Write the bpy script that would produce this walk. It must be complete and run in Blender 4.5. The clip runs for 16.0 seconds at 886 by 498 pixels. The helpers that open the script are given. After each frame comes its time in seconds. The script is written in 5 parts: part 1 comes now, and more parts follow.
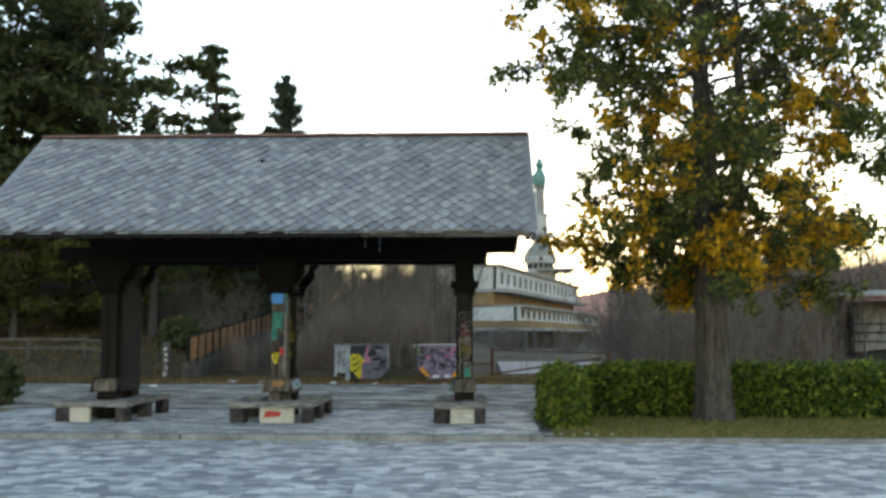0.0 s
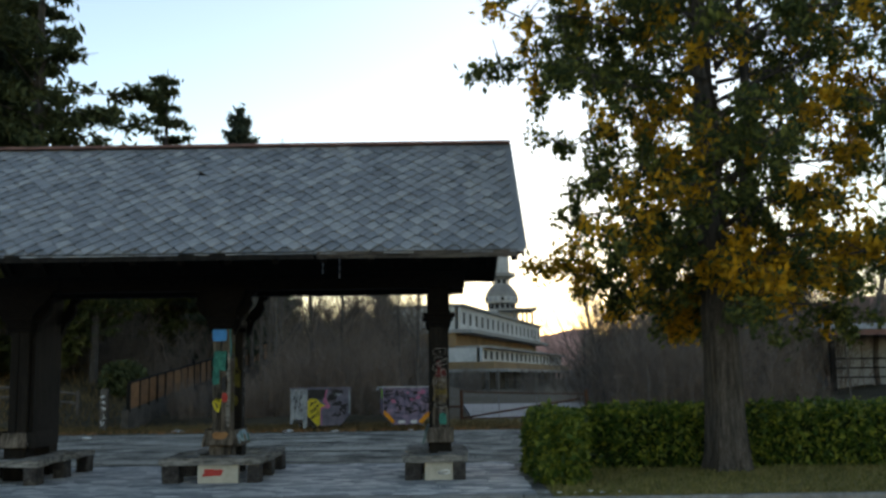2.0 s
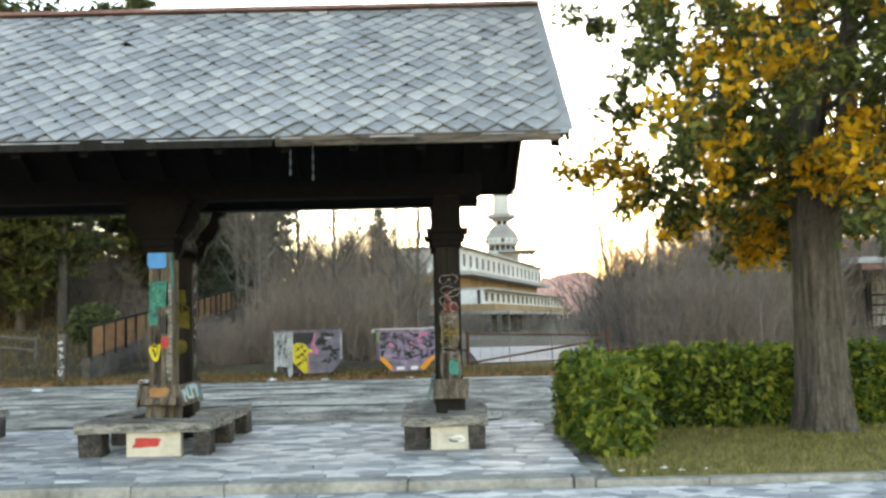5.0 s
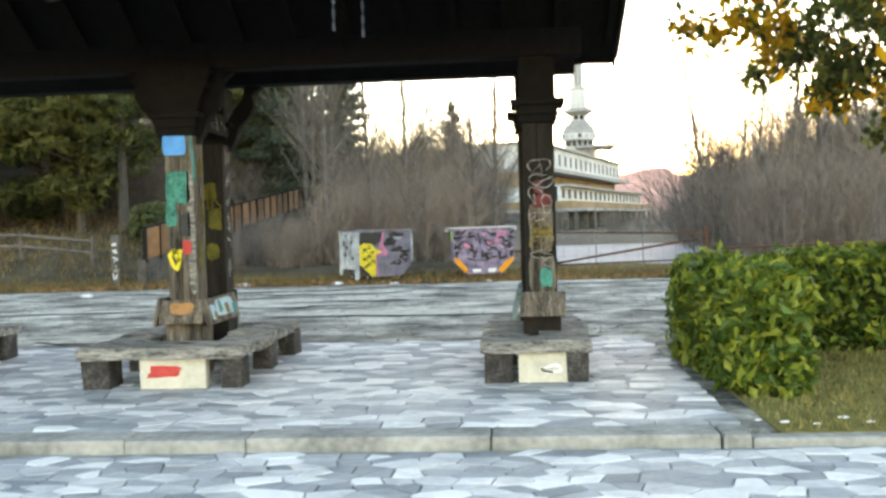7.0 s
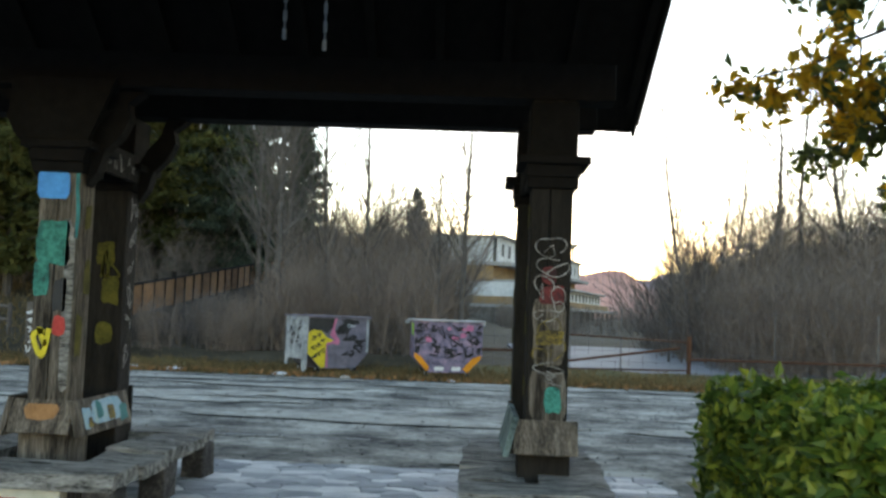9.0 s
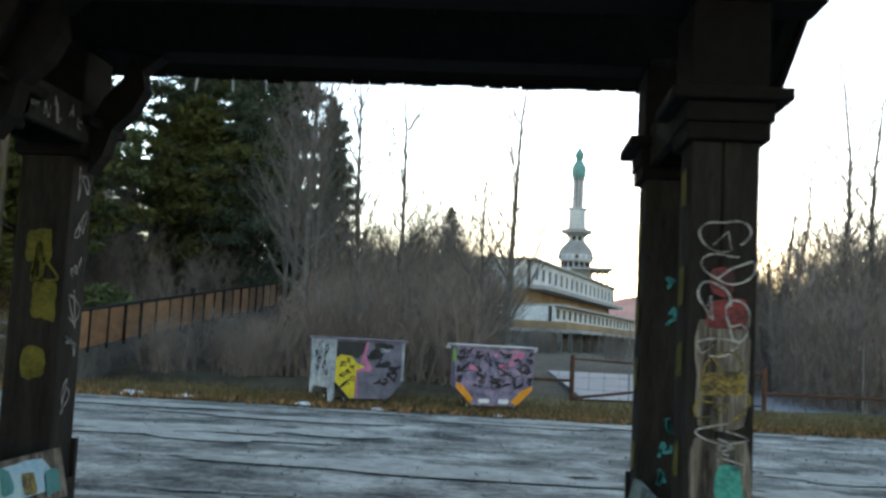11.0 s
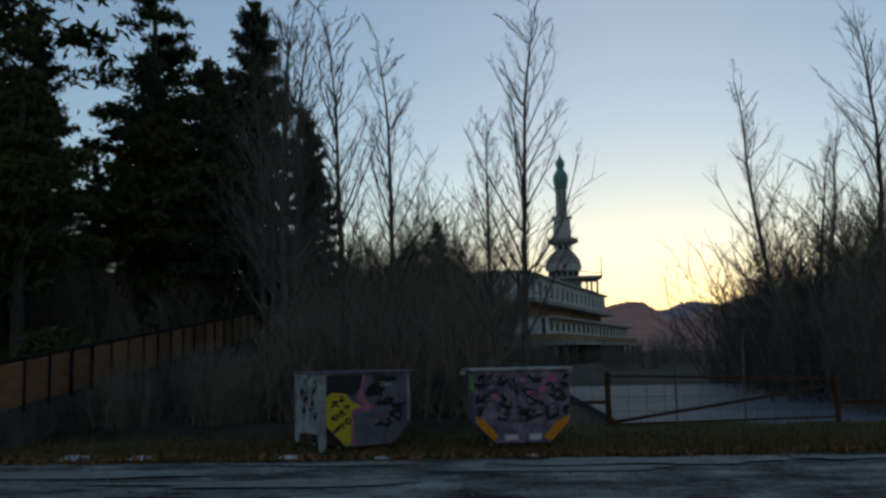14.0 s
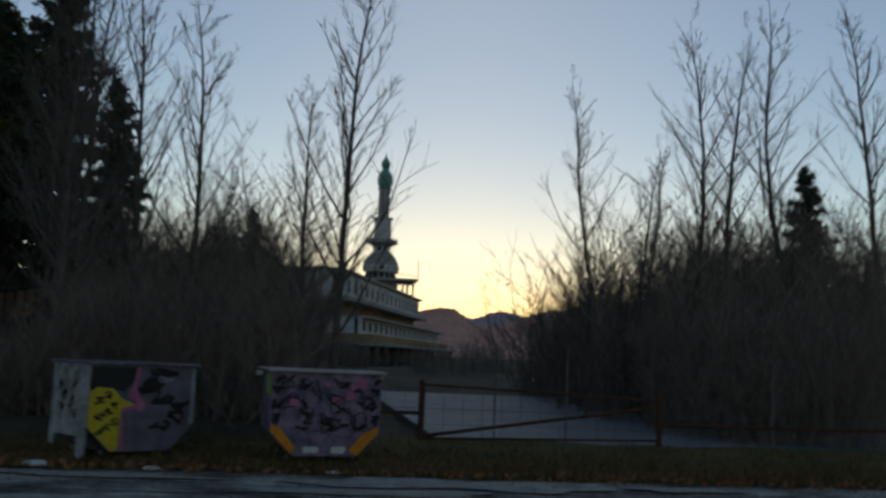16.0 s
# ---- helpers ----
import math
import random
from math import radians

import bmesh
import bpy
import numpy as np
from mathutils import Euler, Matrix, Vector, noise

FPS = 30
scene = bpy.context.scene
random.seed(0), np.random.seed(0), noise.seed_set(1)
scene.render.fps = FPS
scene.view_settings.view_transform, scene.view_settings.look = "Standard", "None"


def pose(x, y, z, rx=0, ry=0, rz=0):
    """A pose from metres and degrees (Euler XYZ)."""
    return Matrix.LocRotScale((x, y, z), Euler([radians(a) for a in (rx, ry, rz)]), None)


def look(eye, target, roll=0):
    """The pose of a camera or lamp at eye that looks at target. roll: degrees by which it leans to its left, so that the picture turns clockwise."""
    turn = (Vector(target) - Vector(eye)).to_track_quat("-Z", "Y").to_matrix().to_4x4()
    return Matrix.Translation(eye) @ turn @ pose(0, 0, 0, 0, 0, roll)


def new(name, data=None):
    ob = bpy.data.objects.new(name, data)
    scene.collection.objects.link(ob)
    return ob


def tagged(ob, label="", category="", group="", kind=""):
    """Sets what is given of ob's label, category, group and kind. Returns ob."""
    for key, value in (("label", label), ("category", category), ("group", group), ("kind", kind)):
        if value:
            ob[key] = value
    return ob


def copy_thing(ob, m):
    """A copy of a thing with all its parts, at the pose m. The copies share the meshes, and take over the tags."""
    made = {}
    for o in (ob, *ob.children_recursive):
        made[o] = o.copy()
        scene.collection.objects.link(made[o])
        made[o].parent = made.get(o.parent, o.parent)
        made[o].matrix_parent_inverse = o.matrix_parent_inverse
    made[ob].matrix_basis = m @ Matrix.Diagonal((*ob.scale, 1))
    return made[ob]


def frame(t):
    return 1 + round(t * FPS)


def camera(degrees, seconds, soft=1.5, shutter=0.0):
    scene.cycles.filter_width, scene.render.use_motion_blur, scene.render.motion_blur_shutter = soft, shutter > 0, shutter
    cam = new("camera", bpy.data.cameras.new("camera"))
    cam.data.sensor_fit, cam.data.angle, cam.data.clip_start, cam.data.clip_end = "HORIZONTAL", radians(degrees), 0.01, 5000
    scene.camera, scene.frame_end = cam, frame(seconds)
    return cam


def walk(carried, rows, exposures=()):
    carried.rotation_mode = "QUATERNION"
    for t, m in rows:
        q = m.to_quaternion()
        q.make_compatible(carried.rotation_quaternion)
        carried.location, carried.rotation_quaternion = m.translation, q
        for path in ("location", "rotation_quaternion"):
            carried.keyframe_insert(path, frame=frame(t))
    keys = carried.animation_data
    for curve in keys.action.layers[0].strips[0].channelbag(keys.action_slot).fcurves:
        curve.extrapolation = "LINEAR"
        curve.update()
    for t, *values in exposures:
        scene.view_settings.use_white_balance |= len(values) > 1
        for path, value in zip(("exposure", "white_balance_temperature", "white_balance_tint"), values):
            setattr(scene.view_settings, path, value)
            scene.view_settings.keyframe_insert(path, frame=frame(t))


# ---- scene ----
cam = camera(48.4, 16.0, soft=2.7, shutter=0.5)
METRES, EYE, TILT, LEAN, TURN = 18.5, 1.43, 3.0, 0.0, 2.5
ROWS = [
    (0.0, 0.0, 0.0, 0.0, -0.0, 2.09, -0.07),
    (0.5, -0.0026, 0.0344, -0.0019, -1.79, 3.89, 0.05),
    (1.0, -0.002, 0.0664, -0.0049, -2.16, 4.64, 0.88),
    (1.5, -0.0054, 0.0943, -0.0066, -1.21, 5.47, -0.5),
    (2.0, -0.0089, 0.1283, -0.0082, -2.33, 4.51, 0.65),
    (2.5, -0.0106, 0.1572, -0.0093, -0.87, 3.83, 0.1),
    (3.0, -0.0154, 0.1934, -0.0118, -0.29, 4.07, -0.72),
    (3.5, -0.0143, 0.2237, -0.0156, -2.86, 3.0, 1.21),
    (6.0, -0.0038, 0.3917, -0.0263, -0.67, -1.05, 1.06),
    (6.5, -0.0049, 0.4202, -0.0274, 2.73, -3.37, -0.24),
    (7.0, -0.0094, 0.4537, -0.0292, 1.92, -4.55, 1.76),
    (7.5, -0.0121, 0.4871, -0.0324, 0.71, -5.18, 2.16),
    (8.0, -0.0169, 0.518, -0.034, 1.15, -2.73, -0.54),
    (8.5, -0.0194, 0.5496, -0.0341, -0.47, -0.96, -0.63),
    (9.0, -0.0195, 0.5808, -0.0345, -0.41, 0.67, -2.2),
    (11.5, -0.0405, 0.7426, -0.0431, 1.86, 2.7, -2.4),
    (12.0, -0.0458, 0.7726, -0.0451, 2.81, 4.08, 0.29),
    (12.5, -0.0474, 0.8016, -0.046, -0.7, 4.75, 0.26),
    (13.0, -0.049, 0.8281, -0.0455, 0.01, 5.0, -0.94),
    (13.5, -0.0568, 0.8633, -0.0465, 0.22, 3.43, 2.57),
    (14.0, -0.0566, 0.8906, -0.0472, 0.52, 3.1, 1.17),
    (14.5, -0.0546, 0.9156, -0.046, -2.98, 4.33, -1.45),
    (15.0, -0.0567, 0.9405, -0.0489, -6.89, 4.09, -0.36),
    (15.5, -0.0539, 0.9638, -0.052, -7.58, 3.24, 0.72),
    (16.0, -0.0485, 0.9913, -0.051, -10.23, 3.24, -3.04),
]
EXPO = [(0.0, 3.1, 8900, 16), (0.6, 2.85, 8600, 15), (1.5, 2.05, 8000, 14), (3.0, 2.15, 8300, 14), (3.6, 2.85, 9000, 15), (6.0, 4.35, 10000, 18), (7.5, 4.45, 10000, 18), (8.5, 3.9, 9000, 15), (9.0, 3.4, 8300, 14), (11.5, 3.2, 7600, 12), (12.3, 2.35, 7200, 10), (13.0, 1.15, 6900, 10), (14.0, 0.7, 7000, 11), (16.0, 0.6, 7200, 14)]
walk(cam, [(t, pose(0, 0, EYE, TILT, LEAN, TURN) @ pose(METRES * x, METRES * y, METRES * z, 90 + pitch, roll, yaw)) for t, x, y, z, yaw, pitch, roll in ROWS],
     exposures=EXPO)

# ---- world and light: dusk, the sun just behind the mountains ----
world = bpy.data.worlds.new("world")
scene.world = world
world.use_nodes = True
wt = world.node_tree
sky = wt.nodes.new("ShaderNodeTexSky")
sky.sky_type, sky.sun_disc = "NISHITA", False
sky.sun_elevation, sky.sun_rotation = radians(1.8), radians(9.0)
sky.altitude, sky.air_density, sky.dust_density, sky.ozone_density = 600, 0.95, 0.2, 2.1
bg = wt.nodes["Background"]
dome = wt.nodes.new("ShaderNodeTexSky")
dome.sky_type, dome.sun_disc = "NISHITA", False
dome.sun_elevation, dome.sun_rotation = radians(28.0), radians(9.0)
dome.altitude, dome.air_density, dome.dust_density, dome.ozone_density = 600, 1.0, 0.3, 1.0
sky_mix = wt.nodes.new("ShaderNodeMix")
sky_mix.data_type = "RGBA"
sky_mix.inputs[0].default_value = 0.12
wt.links.new(sky.outputs["Color"], sky_mix.inputs[6])
wt.links.new(dome.outputs["Color"], sky_mix.inputs[7])
wt.links.new(sky_mix.outputs[2], bg.inputs["Color"])
bg.inputs["Strength"].default_value = 0.15
sun_data = bpy.data.lights.new("sun", "SUN")
sun_data.energy, sun_data.angle, sun_data.color = 0.5, radians(1.5), (1.0, 0.75, 0.55)
sun = new("sun", sun_data)
sun.matrix_world = look((30, 190, 3.4), (0, 0, 0))

rng = np.random.default_rng(7)
R = random.Random(11)


# ---- materials ----
def mat(name, c1, c2, rough=0.8, scale=6.0, bump=0.2, metal=0.0, stretch=(1, 1, 1), c3=None, pieces=0.0, fine=8.0, trans=0.0, spots=0.5, lo=0.15, hi=0.85):
    """Two noises (broad stains and fine grain) between the colours, with relief; pieces: how much each piece differs."""
    m = bpy.data.materials.new(name)
    m.use_nodes = True
    nt = m.node_tree
    n, ln = nt.nodes, nt.links.new
    b = n["Principled BSDF"]
    tc = n.new("ShaderNodeTexCoord")
    mp = n.new("ShaderNodeMapping")
    mp.inputs["Scale"].default_value = stretch
    ln(tc.outputs["Object"], mp.inputs["Vector"])
    broad, grain = n.new("ShaderNodeTexNoise"), n.new("ShaderNodeTexNoise")
    for node, s, d in ((broad, scale, 4), (grain, scale * fine, 6)):
        node.inputs["Scale"].default_value, node.inputs["Detail"].default_value = s, d
        node.inputs["Roughness"].default_value = 0.65
        ln(mp.outputs["Vector"], node.inputs["Vector"])
    add = n.new("ShaderNodeMath")
    add.operation = "MULTIPLY_ADD"
    ln(grain.outputs["Fac"], add.inputs[0])
    add.inputs[1].default_value = 0.6
    sub = n.new("ShaderNodeMath")
    sub.operation = "MULTIPLY_ADD"
    ln(broad.outputs["Fac"], sub.inputs[0])
    sub.inputs[1].default_value, sub.inputs[2].default_value = 1.2, -0.4
    ln(sub.outputs[0], add.inputs[2])
    value = add.outputs[0]
    if pieces:
        oi, ge = n.new("ShaderNodeObjectInfo"), n.new("ShaderNodeNewGeometry")
        a = n.new("ShaderNodeMath")
        a.operation = "ADD"
        ln(oi.outputs["Random"], a.inputs[0])
        ln(ge.outputs["Random Per Island"], a.inputs[1])
        f = n.new("ShaderNodeMath")
        f.operation = "FRACT"
        ln(a.outputs[0], f.inputs[0])
        mx = n.new("ShaderNodeMath")
        mx.operation = "MULTIPLY_ADD"
        ln(f.outputs[0], mx.inputs[0])
        mx.inputs[1].default_value = pieces
        sc = n.new("ShaderNodeMath")
        sc.operation = "MULTIPLY"
        sc.inputs[1].default_value = 1 - pieces
        ln(value, sc.inputs[0])
        ln(sc.outputs[0], mx.inputs[2])
        value = mx.outputs[0]
    ramp = n.new("ShaderNodeValToRGB")
    e = ramp.color_ramp.elements
    e[0].position, e[1].position = lo, hi
    e[0].color, e[1].color = (*c1, 1), (*c2, 1)
    if c3:
        x = e.new(spots)
        x.color = (*c3, 1)
    ln(value, ramp.inputs["Fac"])
    ln(ramp.outputs["Color"], b.inputs["Base Color"])
    b.inputs["Roughness"].default_value, b.inputs["Metallic"].default_value = rough, metal
    b.inputs["Specular IOR Level"].default_value = 0.12 if rough > 0.8 else 0.35
    if trans:
        tr, mix = n.new("ShaderNodeBsdfTranslucent"), n.new("ShaderNodeMixShader")
        ln(ramp.outputs["Color"], tr.inputs["Color"])
        mix.inputs["Fac"].default_value = trans
        ln(b.outputs[0], mix.inputs[1])
        ln(tr.outputs[0], mix.inputs[2])
        ln(mix.outputs[0], n["Material Output"].inputs["Surface"])
    if bump:
        bp = n.new("ShaderNodeBump")
        bp.inputs["Strength"].default_value, bp.inputs["Distance"].default_value = bump, 0.02
        ln(grain.outputs["Fac"], bp.inputs["Height"])
        ln(bp.outputs[0], b.inputs["Normal"])
    return m


M = {
    "earth": mat("earth", (0.03, 0.025, 0.015), (0.10, 0.08, 0.05), 0.95, 0.5, 0.6),
    "verge": mat("verge", (0.06, 0.045, 0.02), (0.2, 0.13, 0.06), 0.95, 1.2, 0.6, c3=(0.10, 0.09, 0.03)),
    "lawn": mat("lawn", (0.1, 0.09, 0.03), (0.3, 0.23, 0.09), 0.95, 1.5, 0.6, c3=(0.18, 0.15, 0.05)),
    "grass": mat("grass", (0.09, 0.1, 0.025), (0.34, 0.27, 0.1), 0.9, 2, 0, pieces=0.7, trans=0.2),
    "dry_grass": mat("dry_grass", (0.08, 0.06, 0.025), (0.26, 0.17, 0.08), 0.95, 2, 0, pieces=0.7, trans=0.2),
    "asphalt": mat("asphalt", (0.05, 0.047, 0.042), (0.5, 0.46, 0.385), 0.97, 1.1, 1.0, stretch=(0.8, 1.0, 1), c3=(0.22, 0.203, 0.17), fine=14, lo=0.3, hi=0.72),
    "tar": mat("tar", (0.02, 0.02, 0.022), (0.05, 0.05, 0.05), 0.7, 3, 0.3),
    "concrete": mat("concrete", (0.14, 0.137, 0.125), (0.4, 0.385, 0.35), 0.9, 2.0, 0.6),
    "yard": mat("yard", (0.1, 0.103, 0.107), (0.21, 0.214, 0.22), 0.7, 0.4, 0.3),
    "mortar": mat("mortar", (0.16, 0.155, 0.14), (0.34, 0.33, 0.3), 0.95, 3, 0.4),
    "stone": mat("stone", (0.17, 0.185, 0.195), (0.68, 0.66, 0.63), 0.65, 3.0, 0.4, c3=(0.34, 0.345, 0.345), pieces=0.55, fine=7, lo=0.2, hi=0.78),
    "slate": mat("slate", (0.17, 0.175, 0.18), (0.42, 0.41, 0.39), 0.6, 4, 0.35, c3=(0.27, 0.275, 0.28), pieces=0.5),
    "ridge": mat("ridge", (0.12, 0.06, 0.05), (0.3, 0.15, 0.12), 0.7, 3, 0.2),
    "dark_wood": mat("dark_wood", (0.005, 0.0045, 0.004), (0.03, 0.025, 0.021), 0.85, 3, 0.5, stretch=(5, 5, 0.6)),
    # timber below the roof: the shade there is put into this near-black colour
    "shaded_roof_wood": mat("shaded_roof_wood", (0.004, 0.0034, 0.003), (0.012, 0.01, 0.009), 0.9, 3, 0.4, stretch=(4, 0.8, 4)),
    "worn_wood": mat("worn_wood", (0.02, 0.016, 0.013), (0.24, 0.2, 0.16), 0.85, 2.2, 0.6, stretch=(7, 7, 0.6), c3=(0.10, 0.082, 0.066), lo=0.28, hi=0.74),
    "seat_wood": mat("seat_wood", (0.03, 0.028, 0.025), (0.46, 0.43, 0.39), 0.9, 4.5, 1.0, stretch=(0.8, 4, 4), c3=(0.25, 0.235, 0.215), lo=0.28, hi=0.74),
    "block": mat("block", (0.012, 0.012, 0.012), (0.15, 0.135, 0.12), 0.9, 5, 0.5, c3=(0.045, 0.04, 0.038)),
    "cream": mat("cream", (0.36, 0.33, 0.26), (0.58, 0.54, 0.45), 0.7, 3, 0.15),
    "blue": mat("blue_paint", (0.02, 0.2, 0.55), (0.05, 0.36, 0.8), 0.6, 9, 0.1),
    "sky_paint": mat("pale_blue_paint", (0.12, 0.3, 0.4), (0.4, 0.5, 0.42), 0.7, 7, 0.2, c3=(0.25, 0.4, 0.5)),
    "green": mat("green_paint", (0.012, 0.035, 0.028), (0.03, 0.24, 0.185), 0.75, 6, 0.3, c3=(0.01, 0.13, 0.105), lo=0.28, hi=0.72),
    "yellow": mat("yellow_paint", (0.45, 0.34, 0.02), (0.75, 0.6, 0.04), 0.65, 8, 0.1),
    "red": mat("red_paint", (0.3, 0.02, 0.015), (0.6, 0.06, 0.05), 0.65, 8, 0.1),
    "orange": mat("orange_paint", (0.55, 0.16, 0.01), (0.85, 0.34, 0.02), 0.65, 8, 0.1),
    "rust_paint": mat("rust_paint", (0.2, 0.09, 0.03), (0.42, 0.2, 0.08), 0.75, 8, 0.2),
    "pink": mat("pink_paint", (0.35, 0.08, 0.18), (0.6, 0.2, 0.32), 0.65, 8, 0.1),
    "lime": mat("lime_paint", (0.2, 0.4, 0.05), (0.35, 0.6, 0.12), 0.65, 8, 0.1),
    "black": mat("black_paint", (0.008, 0.008, 0.008), (0.03, 0.03, 0.032), 0.6, 8, 0.1),
    "white": mat("white_paint", (0.5, 0.5, 0.5), (0.8, 0.8, 0.78), 0.6, 8, 0.1),
    "bin_pale": mat("bin_pale", (0.15, 0.17, 0.185), (0.42, 0.45, 0.47), 0.6, 4, 0.15, lo=0.3, hi=0.7),
    "bin_grey": mat("bin_grey", (0.06, 0.06, 0.075), (0.22, 0.2, 0.26), 0.55, 4, 0.15),
    "bin_mauve": mat("bin_mauve", (0.06, 0.055, 0.08), (0.36, 0.24, 0.33), 0.6, 5, 0.15, c3=(0.17, 0.145, 0.22), lo=0.28, hi=0.72),
    "galv": mat("galvanised", (0.3, 0.31, 0.32), (0.5, 0.51, 0.52), 0.45, 5, 0.1, metal=0.6),
    "rubber": mat("rubber", (0.012, 0.012, 0.012), (0.03, 0.03, 0.03), 0.8, 8, 0.1),
    "rust": mat("rusty_iron", (0.05, 0.024, 0.016), (0.14, 0.065, 0.04), 0.85, 6, 0.3),
    "wire": mat("wire", (0.08, 0.075, 0.07), (0.2, 0.19, 0.18), 0.6, 6, 0.1),
    "fence_board": mat("fence_board", (0.12, 0.055, 0.022), (0.42, 0.2, 0.085), 0.8, 2, 0.4, stretch=(2, 1, 3), pieces=0.4),
    "wall_dark": mat("wall_dark", (0.04, 0.035, 0.03), (0.16, 0.14, 0.12), 0.9, 1.2, 0.4),
    "bark": mat("bark", (0.018, 0.015, 0.012), (0.2, 0.17, 0.145), 0.95, 3, 1.0, stretch=(6, 6, 0.7), c3=(0.09, 0.077, 0.066)),
    "bare_bark": mat("bare_bark", (0.05, 0.042, 0.036), (0.17, 0.145, 0.125), 0.9, 4, 0),
    "twig": mat("twig", (0.095, 0.072, 0.058), (0.3, 0.235, 0.19), 0.95, 2, 0, pieces=0.5),
    "needle": mat("needle", (0.03, 0.04, 0.019), (0.12, 0.135, 0.055), 0.9, 0.6, 0, pieces=0.4, trans=0.1),
    "needle_yellow": mat("needle_yellow", (0.03, 0.04, 0.012), (0.13, 0.12, 0.035), 0.9, 0.6, 0, pieces=0.4, trans=0.15),
    "spruce": mat("spruce", (0.026, 0.04, 0.026), (0.105, 0.125, 0.08), 0.9, 0.6, 0, pieces=0.4, trans=0.1),
    "hedge": mat("hedge_leaf", (0.025, 0.06, 0.008), (0.32, 0.33, 0.045), 0.5, 1.6, 0, pieces=0.6, trans=0.3, c3=(0.075, 0.13, 0.015)),
    # dark colour that stands for the shade deep between the hedge leaves
    "hedge_shade_core": mat("hedge_shade_core", (0.012, 0.02, 0.006), (0.03, 0.045, 0.012), 0.95, 3, 0.3),
    "thuja": mat("thuja_leaf", (0.03, 0.05, 0.014), (0.27, 0.26, 0.05), 0.7, 1.2, 0, pieces=0.55, trans=0.4, c3=(0.075, 0.095, 0.026)),
    "thuja_gold": mat("thuja_gold", (0.22, 0.13, 0.012), (0.8, 0.42, 0.02), 0.7, 1.2, 0, pieces=0.55, trans=0.35, c3=(0.58, 0.31, 0.015)),
    "plaster": mat("plaster", (0.34, 0.34, 0.33), (0.66, 0.65, 0.63), 0.85, 0.25, 0.1),
    "ochre": mat("ochre_plaster", (0.16, 0.105, 0.06), (0.36, 0.23, 0.12), 0.9, 0.25, 0.1),
    "slab": mat("grey_slab", (0.2, 0.19, 0.18), (0.36, 0.35, 0.33), 0.9, 0.3, 0.1),
    # near-black fill that paints the darkness inside openings
    "void": mat("unlit_opening", (0.01, 0.01, 0.01), (0.03, 0.028, 0.026), 0.7, 1, 0),
    "copper": mat("green_copper", (0.07, 0.22, 0.19), (0.18, 0.36, 0.31), 0.6, 0.6, 0.1),
    # pink evening sunlight is put into the hillside's colour; the sun lamp only backlights it
    "hill": mat("hill", (0.42, 0.18, 0.14), (0.72, 0.38, 0.28), 1.0, 0.012, 0),
    "far_hill": mat("far_hill", (0.3, 0.22, 0.24), (0.5, 0.36, 0.34), 1.0, 0.004, 0),
    "roof_pale": mat("roof_pale", (0.25, 0.26, 0.28), (0.42, 0.43, 0.45), 0.7, 1, 0.2),
    "skirt_teal": mat("faded_teal_board", (0.025, 0.045, 0.045), (0.17, 0.23, 0.22), 0.8, 5, 0.3, lo=0.3, hi=0.75),
    "fascia": mat("fascia_board", (0.025, 0.02, 0.016), (0.17, 0.135, 0.105), 0.85, 2.5, 0.5, stretch=(0.6, 6, 6), lo=0.28, hi=0.75),
    "chalk": mat("faded_white_spray", (0.05, 0.046, 0.042), (0.34, 0.32, 0.3), 0.8, 14, 0.1, lo=0.3, hi=0.7),
    "dull_red": mat("faded_red_spray", (0.03, 0.01, 0.01), (0.2, 0.03, 0.028), 0.8, 9, 0.1, lo=0.3, hi=0.75),
    "dull_yellow": mat("faded_yellow_spray", (0.04, 0.03, 0.015), (0.36, 0.25, 0.04), 0.8, 9, 0.1, lo=0.35, hi=0.78),
    "olive": mat("olive_spray", (0.03, 0.028, 0.008), (0.14, 0.12, 0.025), 0.85, 10, 0.2),
    "teal": mat("teal_spray", (0.01, 0.09, 0.09), (0.03, 0.24, 0.24), 0.75, 12, 0.1),
    "pebble": mat("pebble", (0.07, 0.066, 0.06), (0.3, 0.28, 0.25), 0.95, 6, 0, pieces=0.7),
    "patch": mat("worn_patch", (0.22, 0.2, 0.17), (0.54, 0.5, 0.42), 0.97, 3, 0.8, fine=14),
    "litter": mat("litter", (0.6, 0.6, 0.58), (0.8, 0.8, 0.78), 0.6, 8, 0.1),
}


# ---- building helpers ----
def empty(name, x=0, y=0, z=0, turn=0):
    ob = new(name)
    ob.matrix_world = pose(x, y, z, 0, 0, turn)
    return ob


def part(name, bm, material, parent=None, label=""):
    me = bpy.data.meshes.new(name)
    bm.to_mesh(me)
    bm.free()
    me.materials.append(M[material])
    ob = new(name, me)
    ob.parent = parent
    if label:
        ob["label"] = label
    return ob


def piece(name, verts, faces, material, parent=None, label=""):
    me = bpy.data.meshes.new(name)
    me.from_pydata([tuple(v) for v in verts], [], faces)
    me.materials.append(M[material])
    ob = new(name, me)
    ob.parent = parent
    if label:
        ob["label"] = label
    return ob


